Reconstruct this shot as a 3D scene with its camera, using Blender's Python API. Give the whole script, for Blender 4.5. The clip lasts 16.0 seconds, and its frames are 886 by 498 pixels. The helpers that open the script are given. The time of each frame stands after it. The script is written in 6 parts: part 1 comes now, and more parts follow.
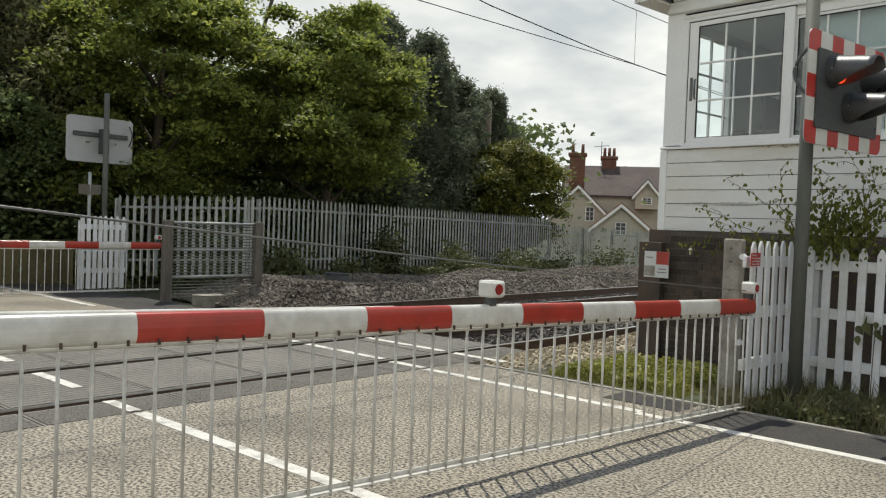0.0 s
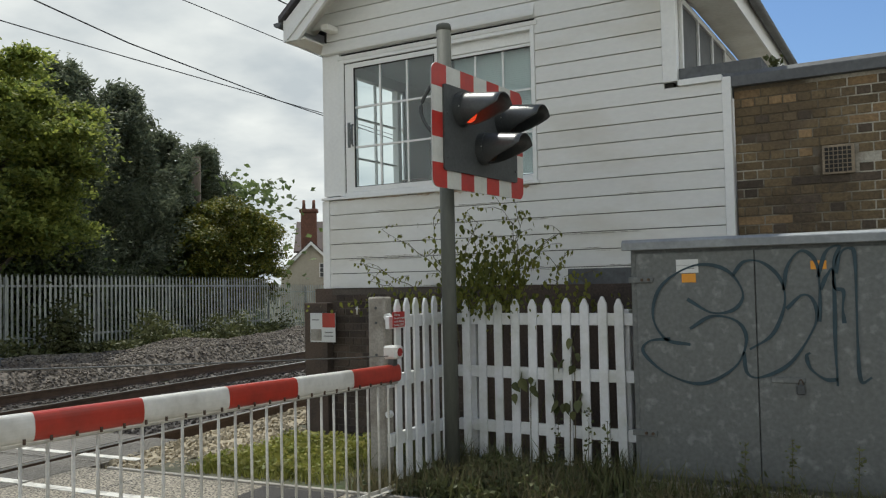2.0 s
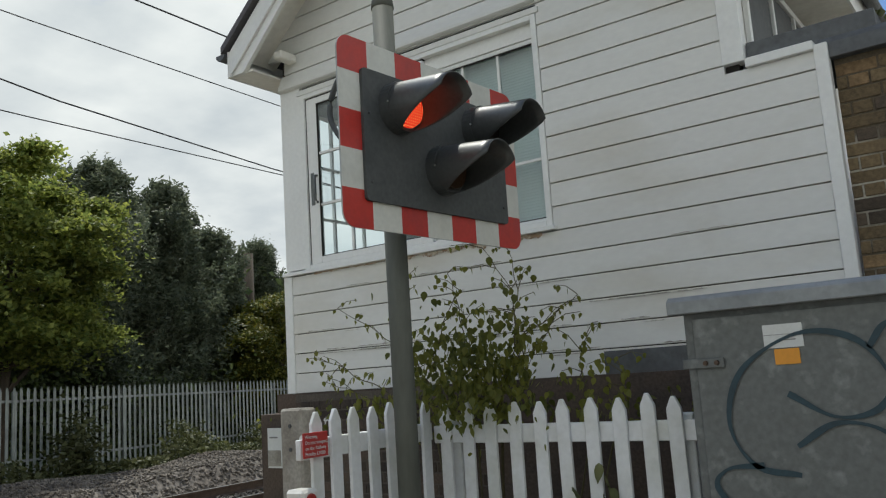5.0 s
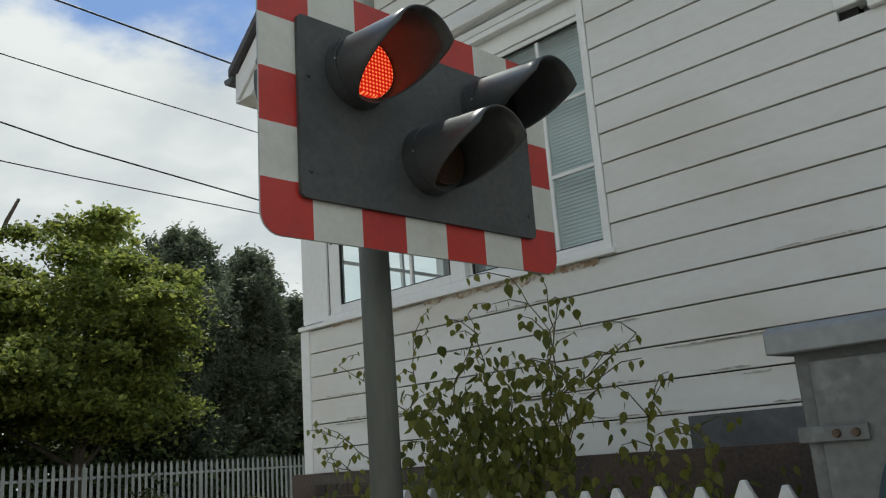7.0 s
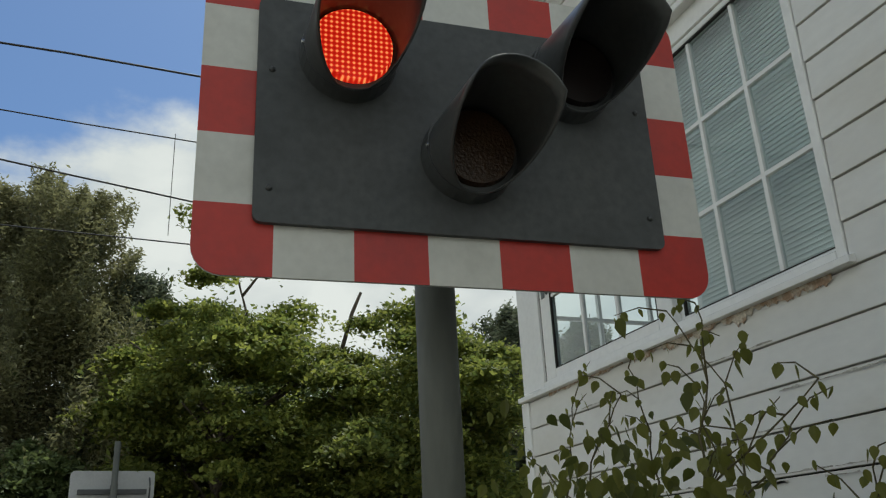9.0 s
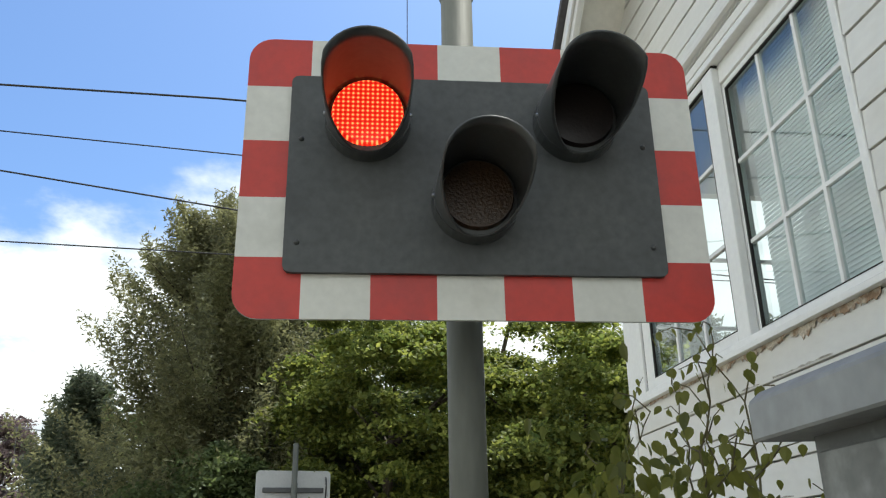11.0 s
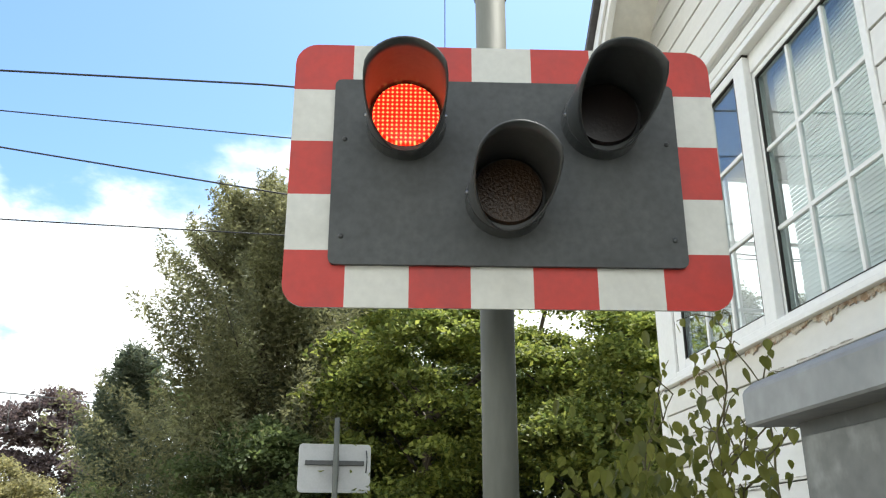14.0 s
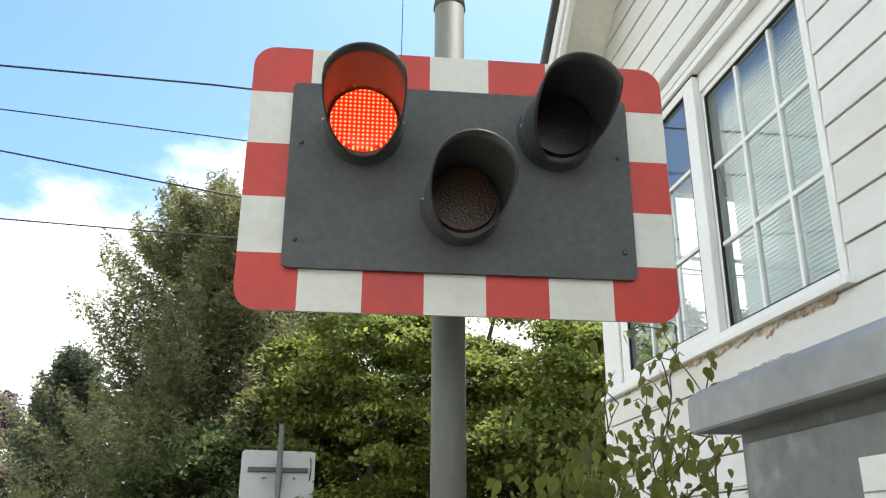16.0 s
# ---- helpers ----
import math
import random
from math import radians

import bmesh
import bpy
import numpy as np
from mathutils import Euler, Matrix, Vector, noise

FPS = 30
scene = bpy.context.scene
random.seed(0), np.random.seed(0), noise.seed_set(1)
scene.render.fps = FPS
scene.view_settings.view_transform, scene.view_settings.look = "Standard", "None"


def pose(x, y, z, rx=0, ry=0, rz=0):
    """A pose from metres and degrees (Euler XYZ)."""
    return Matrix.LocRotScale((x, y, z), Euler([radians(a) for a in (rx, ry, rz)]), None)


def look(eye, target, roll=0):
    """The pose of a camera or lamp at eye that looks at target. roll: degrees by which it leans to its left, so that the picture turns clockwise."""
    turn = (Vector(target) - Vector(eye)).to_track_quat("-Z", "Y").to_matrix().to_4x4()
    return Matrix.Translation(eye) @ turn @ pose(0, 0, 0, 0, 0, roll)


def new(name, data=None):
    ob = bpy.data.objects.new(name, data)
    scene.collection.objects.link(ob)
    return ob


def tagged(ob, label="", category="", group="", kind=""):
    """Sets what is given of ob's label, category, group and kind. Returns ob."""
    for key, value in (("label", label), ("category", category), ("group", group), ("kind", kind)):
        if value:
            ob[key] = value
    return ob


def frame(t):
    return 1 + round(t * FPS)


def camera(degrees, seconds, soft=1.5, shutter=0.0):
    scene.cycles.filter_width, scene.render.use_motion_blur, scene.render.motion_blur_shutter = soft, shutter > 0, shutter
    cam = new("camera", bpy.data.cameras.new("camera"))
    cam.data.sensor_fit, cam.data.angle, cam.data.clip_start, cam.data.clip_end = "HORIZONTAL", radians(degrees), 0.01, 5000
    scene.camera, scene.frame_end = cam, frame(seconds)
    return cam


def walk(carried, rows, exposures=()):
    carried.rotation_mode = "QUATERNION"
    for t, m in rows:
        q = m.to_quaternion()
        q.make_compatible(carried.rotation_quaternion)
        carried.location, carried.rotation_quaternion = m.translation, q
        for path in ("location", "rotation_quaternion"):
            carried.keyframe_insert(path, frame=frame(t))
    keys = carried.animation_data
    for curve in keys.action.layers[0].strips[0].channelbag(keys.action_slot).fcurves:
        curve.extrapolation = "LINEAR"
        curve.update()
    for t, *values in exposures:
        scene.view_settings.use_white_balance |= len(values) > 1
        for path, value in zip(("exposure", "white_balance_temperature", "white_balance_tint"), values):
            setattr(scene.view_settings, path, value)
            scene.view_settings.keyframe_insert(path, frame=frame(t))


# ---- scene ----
cam = camera(56.1, 16.0, soft=1.2)
PATH = [
    (0, (0.481, 0.447, 1.531), (-0.981, 1.811, 1.47), 2.1),
    (0.5, (0.505, 0.796, 1.558), (-0.793, 2.317, 1.538), 2.3),
    (1, (0.538, 1.116, 1.57), (-0.62, 2.746, 1.593), 1.2),
    (1.5, (0.537, 1.491, 1.603), (-0.518, 3.189, 1.674), 0.0),
    (2, (0.569, 1.978, 1.602), (-0.426, 3.711, 1.681), -1.2),
    (2.5, (0.497, 2.41, 1.582), (-0.496, 4.143, 1.677), -1.8),
    (3, (0.396, 2.809, 1.585), (-0.604, 4.532, 1.756), -2.1),
    (3.2, (0.374, 3.003, 1.598), (-0.635, 4.719, 1.792), -2.0),
    (5.3, (-0.085, 4.64, 1.586), (-1.25, 6.227, 1.921), -3.8),
    (5.5, (-0.153, 4.732, 1.559), (-1.312, 6.321, 1.923), -4.0),
    (6, (-0.295, 5.059, 1.601), (-1.506, 6.6, 1.998), -4.7),
    (6.5, (-0.359, 5.463, 1.629), (-1.624, 6.949, 2.065), -4.7),
    (7, (-0.441, 5.813, 1.599), (-1.764, 7.232, 2.084), -4.3),
    (7.5, (-0.543, 6.159, 1.628), (-1.924, 7.493, 2.188), -5.3),
    (8, (-0.546, 6.532, 1.651), (-2.067, 7.672, 2.274), -4.6),
    (8.5, (-0.589, 6.84, 1.646), (-2.22, 7.781, 2.319), -3.5),
    (9, (-0.596, 7.123, 1.646), (-2.34, 7.805, 2.351), -2.9),
    (9.5, (-0.514, 7.38, 1.667), (-2.322, 7.852, 2.382), -2.8),
    (12, (-0.067, 7.509, 1.614), (-1.916, 7.758, 2.333), -0.8),
    (12.5, (-0.031, 7.498, 1.611), (-1.884, 7.731, 2.326), -0.7),
    (13, (0.001, 7.477, 1.624), (-1.866, 7.709, 2.304), -0.4),
    (13.5, (0.0, 7.486, 1.625), (-1.874, 7.687, 2.291), -0.1),
    (14, (-0.006, 7.492, 1.623), (-1.884, 7.675, 2.288), 0.0),
    (14.5, (-0.02, 7.497, 1.625), (-1.895, 7.68, 2.296), -0.2),
    (15, (-0.018, 7.494, 1.625), (-1.888, 7.691, 2.307), -0.4),
    (15.5, (-0.01, 7.49, 1.619), (-1.874, 7.734, 2.302), -0.1),
    (16, (0.006, 7.478, 1.612), (-1.849, 7.779, 2.296), 0.3),
]
EXPO = [(0.0, 0.05, 6700, 5), (1.0, -0.02, 6500, 5), (2.0, -0.08, 6450, 4), (3.0, -0.08, 6400, 4), (5.5, -0.1, 6350, 4), (7.0, -0.18, 6350, 3), (8.0, -0.36, 6450, 2), (9.0, -0.28, 6450, 1), (9.5, -0.3, 6350, 0), (11.0, 0.55, 6450, 3), (12.0, 0.98, 6500, 4), (13.0, 1.1, 6500, 4), (16.0, 1.12, 6500, 4)]
walk(cam, [(t, look(eye, target, roll)) for t, eye, target, roll in PATH], EXPO)

# ---- daylight ----
SUN = Vector((-0.39, 0.26, 1.0)).normalized()
world = bpy.data.worlds.new("sky")
scene.world = world
world.use_nodes = True
wn, wl = world.node_tree.nodes, world.node_tree.links
wn.clear()
w_out, w_bg = wn.new("ShaderNodeOutputWorld"), wn.new("ShaderNodeBackground")
w_sky = wn.new("ShaderNodeTexSky")
w_sky.sky_type, w_sky.sun_disc = "NISHITA", False
w_sky.sun_elevation, w_sky.sun_rotation = math.asin(SUN.z), math.atan2(SUN.x, SUN.y)
w_bg.inputs["Strength"].default_value = 0.15
w_tc = wn.new("ShaderNodeTexCoord")
w_sep = wn.new("ShaderNodeSeparateXYZ")
wl.new(w_tc.outputs["Generated"], w_sep.inputs[0])


def wmath(op, a, b, clamp=False):
    n = wn.new("ShaderNodeMath")
    n.operation, n.use_clamp = op, clamp
    for sock, v in zip(n.inputs, (a, b)):
        if isinstance(v, (int, float)):
            sock.default_value = v
        else:
            wl.new(v, sock)
    return n.outputs[0]


w_den = wmath("ADD", wmath("MAXIMUM", w_sep.outputs["Z"], 0.0), 0.22)
w_com = wn.new("ShaderNodeCombineXYZ")
wl.new(wmath("DIVIDE", w_sep.outputs["X"], w_den), w_com.inputs[0])
wl.new(wmath("DIVIDE", w_sep.outputs["Y"], w_den), w_com.inputs[1])
w_map = wn.new("ShaderNodeMapping")
w_map.inputs["Location"].default_value = (3.1, 0.9, 0.4)
wl.new(w_com.outputs[0], w_map.inputs["Vector"])
w_n1 = wn.new("ShaderNodeTexNoise")
w_n1.inputs["Scale"].default_value, w_n1.inputs["Detail"].default_value = 1.3, 9.0
w_n1.inputs["Roughness"].default_value = 0.58
wl.new(w_map.outputs[0], w_n1.inputs["Vector"])
w_n2 = wn.new("ShaderNodeTexNoise")
w_n2.inputs["Scale"].default_value, w_n2.inputs["Detail"].default_value = 2.6, 6.0
wl.new(w_map.outputs[0], w_n2.inputs["Vector"])
# a bank of cloud over the line, thinning upwards and to both sides, with more of it to the north-west, east and south
w_off = wmath("SUBTRACT", w_sep.outputs["Y"], 0.22)
w_line = wmath("SUBTRACT", 0.55, wmath("MULTIPLY", wmath("MULTIPLY", w_off, w_off), 0.8))
w_elev = wmath("MULTIPLY", wmath("SUBTRACT", w_line, w_sep.outputs["Z"]), 1.35)
# unseen cloud to the east and south, added to brighten and whiten the shade
w_east = wmath("MULTIPLY", wmath("MAXIMUM", wmath("ADD", w_sep.outputs["X"], 0.05), 0.0), 0.9)
w_south = wmath("MULTIPLY", wmath("MAXIMUM", wmath("SUBTRACT", -0.38, w_sep.outputs["Y"]), 0.0), 5.0)
w_north = wmath("MAXIMUM", wmath("SUBTRACT", 0.42, wmath("MULTIPLY", wmath("ABSOLUTE", wmath("SUBTRACT", w_sep.outputs["Y"], 0.68), 0.0), 1.3)), 0.0)
w_cov = wmath("ADD", wmath("ADD", wmath("ADD", w_n1.outputs["Fac"], w_elev), w_north), wmath("ADD", w_east, w_south))
w_fac = wn.new("ShaderNodeMapRange")
w_fac.interpolation_type = "SMOOTHSTEP"
w_fac.inputs["From Min"].default_value, w_fac.inputs["From Max"].default_value = 0.50, 0.64
wl.new(w_cov, w_fac.inputs["Value"])
w_shade = wn.new("ShaderNodeValToRGB")
w_shade.color_ramp.elements[0].position, w_shade.color_ramp.elements[0].color = 0.3, (3.9, 4.15, 4.45, 1)
w_shade.color_ramp.elements[1].position, w_shade.color_ramp.elements[1].color = 0.62, (6.4, 6.4, 6.35, 1)
wl.new(w_n2.outputs["Fac"], w_shade.inputs[0])
w_mix = wn.new("ShaderNodeMix")
w_mix.data_type = "RGBA"
wl.new(w_fac.outputs[0], w_mix.inputs["Factor"])
w_blue = wn.new("ShaderNodeMix")
w_blue.data_type, w_blue.blend_type = "RGBA", "MULTIPLY"
w_blue.inputs["Factor"].default_value, w_blue.inputs["B"].default_value = 1.0, (0.60, 0.72, 0.90, 1)
wl.new(w_sky.outputs[0], w_blue.inputs["A"])
wl.new(w_blue.outputs["Result"], w_mix.inputs["A"])
wl.new(w_shade.outputs[0], w_mix.inputs["B"])
wl.new(w_mix.outputs["Result"], w_bg.inputs["Color"])
wl.new(w_bg.outputs[0], w_out.inputs[0])

sun = new("sun", bpy.data.lights.new("sun", "SUN"))
sun.data.energy, sun.data.angle, sun.data.color = 3.9, radians(0.6), (1.0, 0.95, 0.87)
sun.matrix_world = look(SUN * 60, (0, 0, 0))

# ---- materials ----


def material(name, base, rough=0.7, metal=0.0, vary=0.25, scale=3.0, fine=60.0, bump=0.15, other=None, rand=0.0, spec=0.5, stretch=(1, 1, 1), patch=(0.45, 0.65), depth=0.01, grain=(0.25, 0.75)):
    """A surface with two scales of variation in world space: broad stains towards other, and fine grain with relief."""
    m = bpy.data.materials.new(name)
    m.use_nodes = True
    n, l = m.node_tree.nodes, m.node_tree.links
    b = n["Principled BSDF"]
    b.inputs["Roughness"].default_value, b.inputs["Metallic"].default_value = rough, metal
    b.inputs["Specular IOR Level"].default_value = spec
    g = n.new("ShaderNodeNewGeometry")
    mp = n.new("ShaderNodeMapping")
    mp.inputs["Scale"].default_value = stretch
    l.new(g.outputs["Position"], mp.inputs["Vector"])
    t1, t2 = n.new("ShaderNodeTexNoise"), n.new("ShaderNodeTexNoise")
    t1.inputs["Scale"].default_value, t1.inputs["Detail"].default_value = scale, 5
    t2.inputs["Scale"].default_value, t2.inputs["Detail"].default_value = fine, 3
    l.new(mp.outputs[0], t1.inputs["Vector"]), l.new(mp.outputs[0], t2.inputs["Vector"])
    if other is None:
        other = tuple(c * (1 - vary) for c in base)
    r = n.new("ShaderNodeMapRange")
    r.inputs["From Min"].default_value, r.inputs["From Max"].default_value = patch
    l.new(t1.outputs["Fac"], r.inputs["Value"])
    mx = n.new("ShaderNodeMix")
    mx.data_type = "RGBA"
    mx.inputs["A"].default_value, mx.inputs["B"].default_value = (*base, 1), (*other, 1)
    l.new(r.outputs[0], mx.inputs["Factor"])
    hs = n.new("ShaderNodeHueSaturation")
    l.new(mx.outputs["Result"], hs.inputs["Color"])
    val = n.new("ShaderNodeMapRange")
    val.inputs["From Min"].default_value, val.inputs["From Max"].default_value = grain
    val.inputs["To Min"].default_value, val.inputs["To Max"].default_value = 1 - vary, 1 + vary
    l.new(t2.outputs["Fac"], val.inputs["Value"])
    out = val.outputs[0]
    if rand:
        oi = n.new("ShaderNodeObjectInfo")
        rr = n.new("ShaderNodeMapRange")
        rr.inputs["To Min"].default_value, rr.inputs["To Max"].default_value = 1 - rand, 1 + rand
        l.new(oi.outputs["Random"], rr.inputs["Value"])
        mu = n.new("ShaderNodeMath")
        mu.operation = "MULTIPLY"
        l.new(out, mu.inputs[0]), l.new(rr.outputs[0], mu.inputs[1])
        out = mu.outputs[0]
    l.new(out, hs.inputs["Value"])
    l.new(hs.outputs[0], b.inputs["Base Color"])
    if bump:
        bp = n.new("ShaderNodeBump")
        bp.inputs["Strength"].default_value, bp.inputs["Distance"].default_value = bump, depth
        l.new(t2.outputs["Fac"], bp.inputs["Height"])
        l.new(bp.outputs[0], b.inputs["Normal"])
    return m


def leafy(name, base, other, through_light=0.35, rough=0.55):
    """Foliage: each leaf has its own tone, and lets some light through."""
    m = bpy.data.materials.new(name)
    m.use_nodes = True
    n, l = m.node_tree.nodes, m.node_tree.links
    b = n["Principled BSDF"]
    g = n.new("ShaderNodeNewGeometry")
    mx = n.new("ShaderNodeMix")
    mx.data_type = "RGBA"
    mx.inputs["A"].default_value, mx.inputs["B"].default_value = (*base, 1), (*other, 1)
    l.new(g.outputs["Random Per Island"], mx.inputs["Factor"])
    t = n.new("ShaderNodeTexNoise")
    t.inputs["Scale"].default_value = 0.8
    l.new(g.outputs["Position"], t.inputs["Vector"])
    hs = n.new("ShaderNodeHueSaturation")
    r = n.new("ShaderNodeMapRange")
    r.inputs["From Min"].default_value, r.inputs["From Max"].default_value = 0.3, 0.7
    r.inputs["To Min"].default_value, r.inputs["To Max"].default_value = 0.7, 1.3
    l.new(t.outputs["Fac"], r.inputs["Value"]), l.new(r.outputs[0], hs.inputs["Value"])
    l.new(mx.outputs["Result"], hs.inputs["Color"]), l.new(hs.outputs[0], b.inputs["Base Color"])
    b.inputs["Roughness"].default_value, b.inputs["Specular IOR Level"].default_value = rough, 0.35
    tr = n.new("ShaderNodeBsdfTranslucent")
    l.new(hs.outputs[0], tr.inputs["Color"])
    ms = n.new("ShaderNodeMixShader")
    ms.inputs[0].default_value = through_light
    l.new(b.outputs[0], ms.inputs[1]), l.new(tr.outputs[0], ms.inputs[2])
    l.new(ms.outputs[0], n["Material Output"].inputs[0])
    return m


def glass_pane(name, rough=0.02, tint=(0.9, 0.95, 0.95)):
    m = bpy.data.materials.new(name)
    m.use_nodes = True
    n, l = m.node_tree.nodes, m.node_tree.links
    n.remove(n["Principled BSDF"])
    gl, tr, lw, ms = n.new("ShaderNodeBsdfGlossy"), n.new("ShaderNodeBsdfTransparent"), n.new("ShaderNodeLayerWeight"), n.new("ShaderNodeMixShader")
    pw, fr = n.new("ShaderNodeMath"), n.new("ShaderNodeMapRange")
    gl.inputs["Roughness"].default_value = rough
    tr.inputs[0].default_value = (*tint, 1)
    lw.inputs["Blend"].default_value = 0.5
    pw.operation, pw.inputs[1].default_value = "POWER", 4.0
    fr.inputs["To Min"].default_value, fr.inputs["To Max"].default_value = 0.06, 1.0
    l.new(lw.outputs["Facing"], pw.inputs[0]), l.new(pw.outputs[0], fr.inputs["Value"])
    l.new(fr.outputs[0], ms.inputs[0]), l.new(tr.outputs[0], ms.inputs[1]), l.new(gl.outputs[0], ms.inputs[2])
    l.new(ms.outputs[0], n["Material Output"].inputs[0])
    return m


def lit_lens(name):
    """Lit red signal lens: a square grid of bright points behind red plastic."""
    m = bpy.data.materials.new(name)
    m.use_nodes = True
    n, l = m.node_tree.nodes, m.node_tree.links
    b = n["Principled BSDF"]
    b.inputs["Base Color"].default_value, b.inputs["Roughness"].default_value = (0.5, 0.02, 0.01, 1), 0.25
    tc, sp = n.new("ShaderNodeTexCoord"), n.new("ShaderNodeSeparateXYZ")
    l.new(tc.outputs["Object"], sp.inputs[0])
    waves = []
    for axis in ("Y", "Z"):
        a, c = n.new("ShaderNodeMath"), n.new("ShaderNodeMath")
        a.operation, c.operation = "MULTIPLY", "COSINE"
        a.inputs[1].default_value = 2 * math.pi / 0.0148
        l.new(sp.outputs[axis], a.inputs[0]), l.new(a.outputs[0], c.inputs[0])
        waves.append(c.outputs[0])
    s = n.new("ShaderNodeMath")
    s.operation = "ADD"
    l.new(waves[0], s.inputs[0]), l.new(waves[1], s.inputs[1])
    r = n.new("ShaderNodeValToRGB")
    r.color_ramp.elements[0].position, r.color_ramp.elements[0].color = 0.25, (0.55, 0.008, 0.004, 1)
    r.color_ramp.elements[1].position, r.color_ramp.elements[1].color = 0.97, (1.5, 0.45, 0.14, 1)
    e = r.color_ramp.elements.new(0.6)
    e.color = (0.95, 0.028, 0.012, 1)
    mr = n.new("ShaderNodeMapRange")
    mr.inputs["From Min"].default_value, mr.inputs["From Max"].default_value = -2, 2
    l.new(s.outputs[0], mr.inputs["Value"]), l.new(mr.outputs[0], r.inputs[0])
    l.new(r.outputs[0], b.inputs["Emission Color"])
    b.inputs["Emission Strength"].default_value = 0.85
    return m


M_ASPHALT = material("worn asphalt", (0.228, 0.202, 0.158), 0.9, vary=0.75, scale=0.9, fine=46, bump=1.0, other=(0.15, 0.133, 0.104), grain=(0.38, 0.60), depth=0.009)
M_DARK_ASPHALT = material("dark asphalt", (0.042, 0.038, 0.034), 0.9, vary=0.5, scale=1.5, fine=70, bump=0.5, other=(0.03, 0.027, 0.025), grain=(0.35, 0.65))
M_DECK = material("rubber deck", (0.138, 0.127, 0.108), 0.8, vary=0.28, scale=1.6, fine=60, bump=0.4, other=(0.175, 0.16, 0.135), rand=0.10, grain=(0.35, 0.65))
M_LINE = material("road paint", (0.60, 0.58, 0.52), 0.75, vary=0.18, scale=6, fine=60, bump=0.3, other=(0.33, 0.31, 0.27), patch=(0.5, 0.68))
M_GROUND = material("rough earth", (0.075, 0.07, 0.045), 0.95, vary=0.4, scale=0.5, fine=9, bump=0.6, other=(0.045, 0.06, 0.02), depth=0.05)
M_BALLAST = material("grey ballast stone", (0.15, 0.13, 0.108), 0.9, vary=0.5, scale=0.7, fine=14, bump=0.5, other=(0.11, 0.09, 0.072), grain=(0.35, 0.65))
M_DARKBALLAST = material("dark ballast", (0.06, 0.05, 0.041), 0.85, vary=0.45, scale=0.8, fine=14, bump=0.5, other=(0.035, 0.03, 0.026), grain=(0.35, 0.65))
M_STEEL = material("rusty rail steel", (0.10, 0.065, 0.045), 0.65, 0.3, vary=0.3, scale=6, fine=60, bump=0.2)
M_RAILTOP = material("polished rail head", (0.55, 0.54, 0.52), 0.28, 1.0, vary=0.1, scale=4, fine=40, bump=0.02)
M_SLEEPER = material("concrete sleeper", (0.14, 0.12, 0.10), 0.9, vary=0.2, scale=3, fine=40, bump=0.3)
M_WHITE = material("weathered white paint", (0.74, 0.735, 0.705), 0.55, vary=0.035, scale=0.9, fine=14, bump=0.08, other=(0.63, 0.605, 0.54), stretch=(1, 1, 2.2), rand=0.03, patch=(0.5, 0.75))
M_TRIM = material("white frame paint", (0.82, 0.82, 0.80), 0.4, vary=0.04, scale=3, fine=30, bump=0.05)
M_SOFFIT = material("soffit paint", (0.84, 0.82, 0.76), 0.6, vary=0.06, scale=2, fine=20, bump=0.08, other=(0.72, 0.69, 0.62))
M_FENCE = material("white picket paint", (0.72, 0.73, 0.74), 0.6, vary=0.06, scale=4, fine=30, bump=0.12, other=(0.62, 0.63, 0.60), rand=0.04)
M_DARKBRICK = material("sooty brick", (0.075, 0.055, 0.042), 0.9, vary=0.3, scale=2.5, fine=50, bump=0.5, other=(0.045, 0.035, 0.03), rand=0.35)
M_BRICK = material("brown stock brick", (0.15, 0.108, 0.058), 0.9, vary=0.32, scale=2.2, fine=45, bump=0.5, other=(0.10, 0.074, 0.047), rand=0.25)
M_MORTAR = material("pale mortar", (0.42, 0.39, 0.33), 0.95, vary=0.25, scale=1.3, fine=60, bump=0.4, other=(0.11, 0.088, 0.06), patch=(0.41, 0.55))
M_DARKMORTAR = material("dark mortar", (0.10, 0.085, 0.07), 0.95, vary=0.25, scale=3, fine=60, bump=0.4)
M_AIRBRICK = material("pale worn terracotta", (0.30, 0.24, 0.17), 0.9, vary=0.2, scale=9, fine=60, bump=0.3)
M_LEAD = material("lead flashing", (0.11, 0.115, 0.12), 0.6, vary=0.2, scale=4, fine=25, bump=0.3)
M_SLATE = material("roof slate", (0.10, 0.095, 0.10), 0.75, vary=0.2, scale=2, fine=30, bump=0.3, rand=0.15)
M_GALV = material("galvanised steel", (0.14, 0.148, 0.144), 0.55, 0.3, vary=0.16, scale=13, fine=34, bump=0.05, other=(0.21, 0.222, 0.216), patch=(0.57, 0.70))
M_LID = material("zinc lid", (0.23, 0.243, 0.25), 0.6, 0.25, vary=0.12, scale=5, fine=30, bump=0.06, other=(0.29, 0.305, 0.31))
M_PALISADE = material("galvanised palisade", (0.36, 0.38, 0.36), 0.55, 0.35, vary=0.1, scale=2, fine=14, bump=0.05, other=(0.26, 0.275, 0.26), rand=0.1)
M_POLE = material("grey pole paint", (0.125, 0.13, 0.114), 0.65, 0.0, spec=0.22, vary=0.12, scale=5, fine=40, bump=0.08, other=(0.10, 0.104, 0.09), stretch=(1, 1, 0.25))
M_BLACK = material("matt black paint", (0.072, 0.077, 0.078), 0.6, vary=0.2, scale=5, fine=40, bump=0.06)
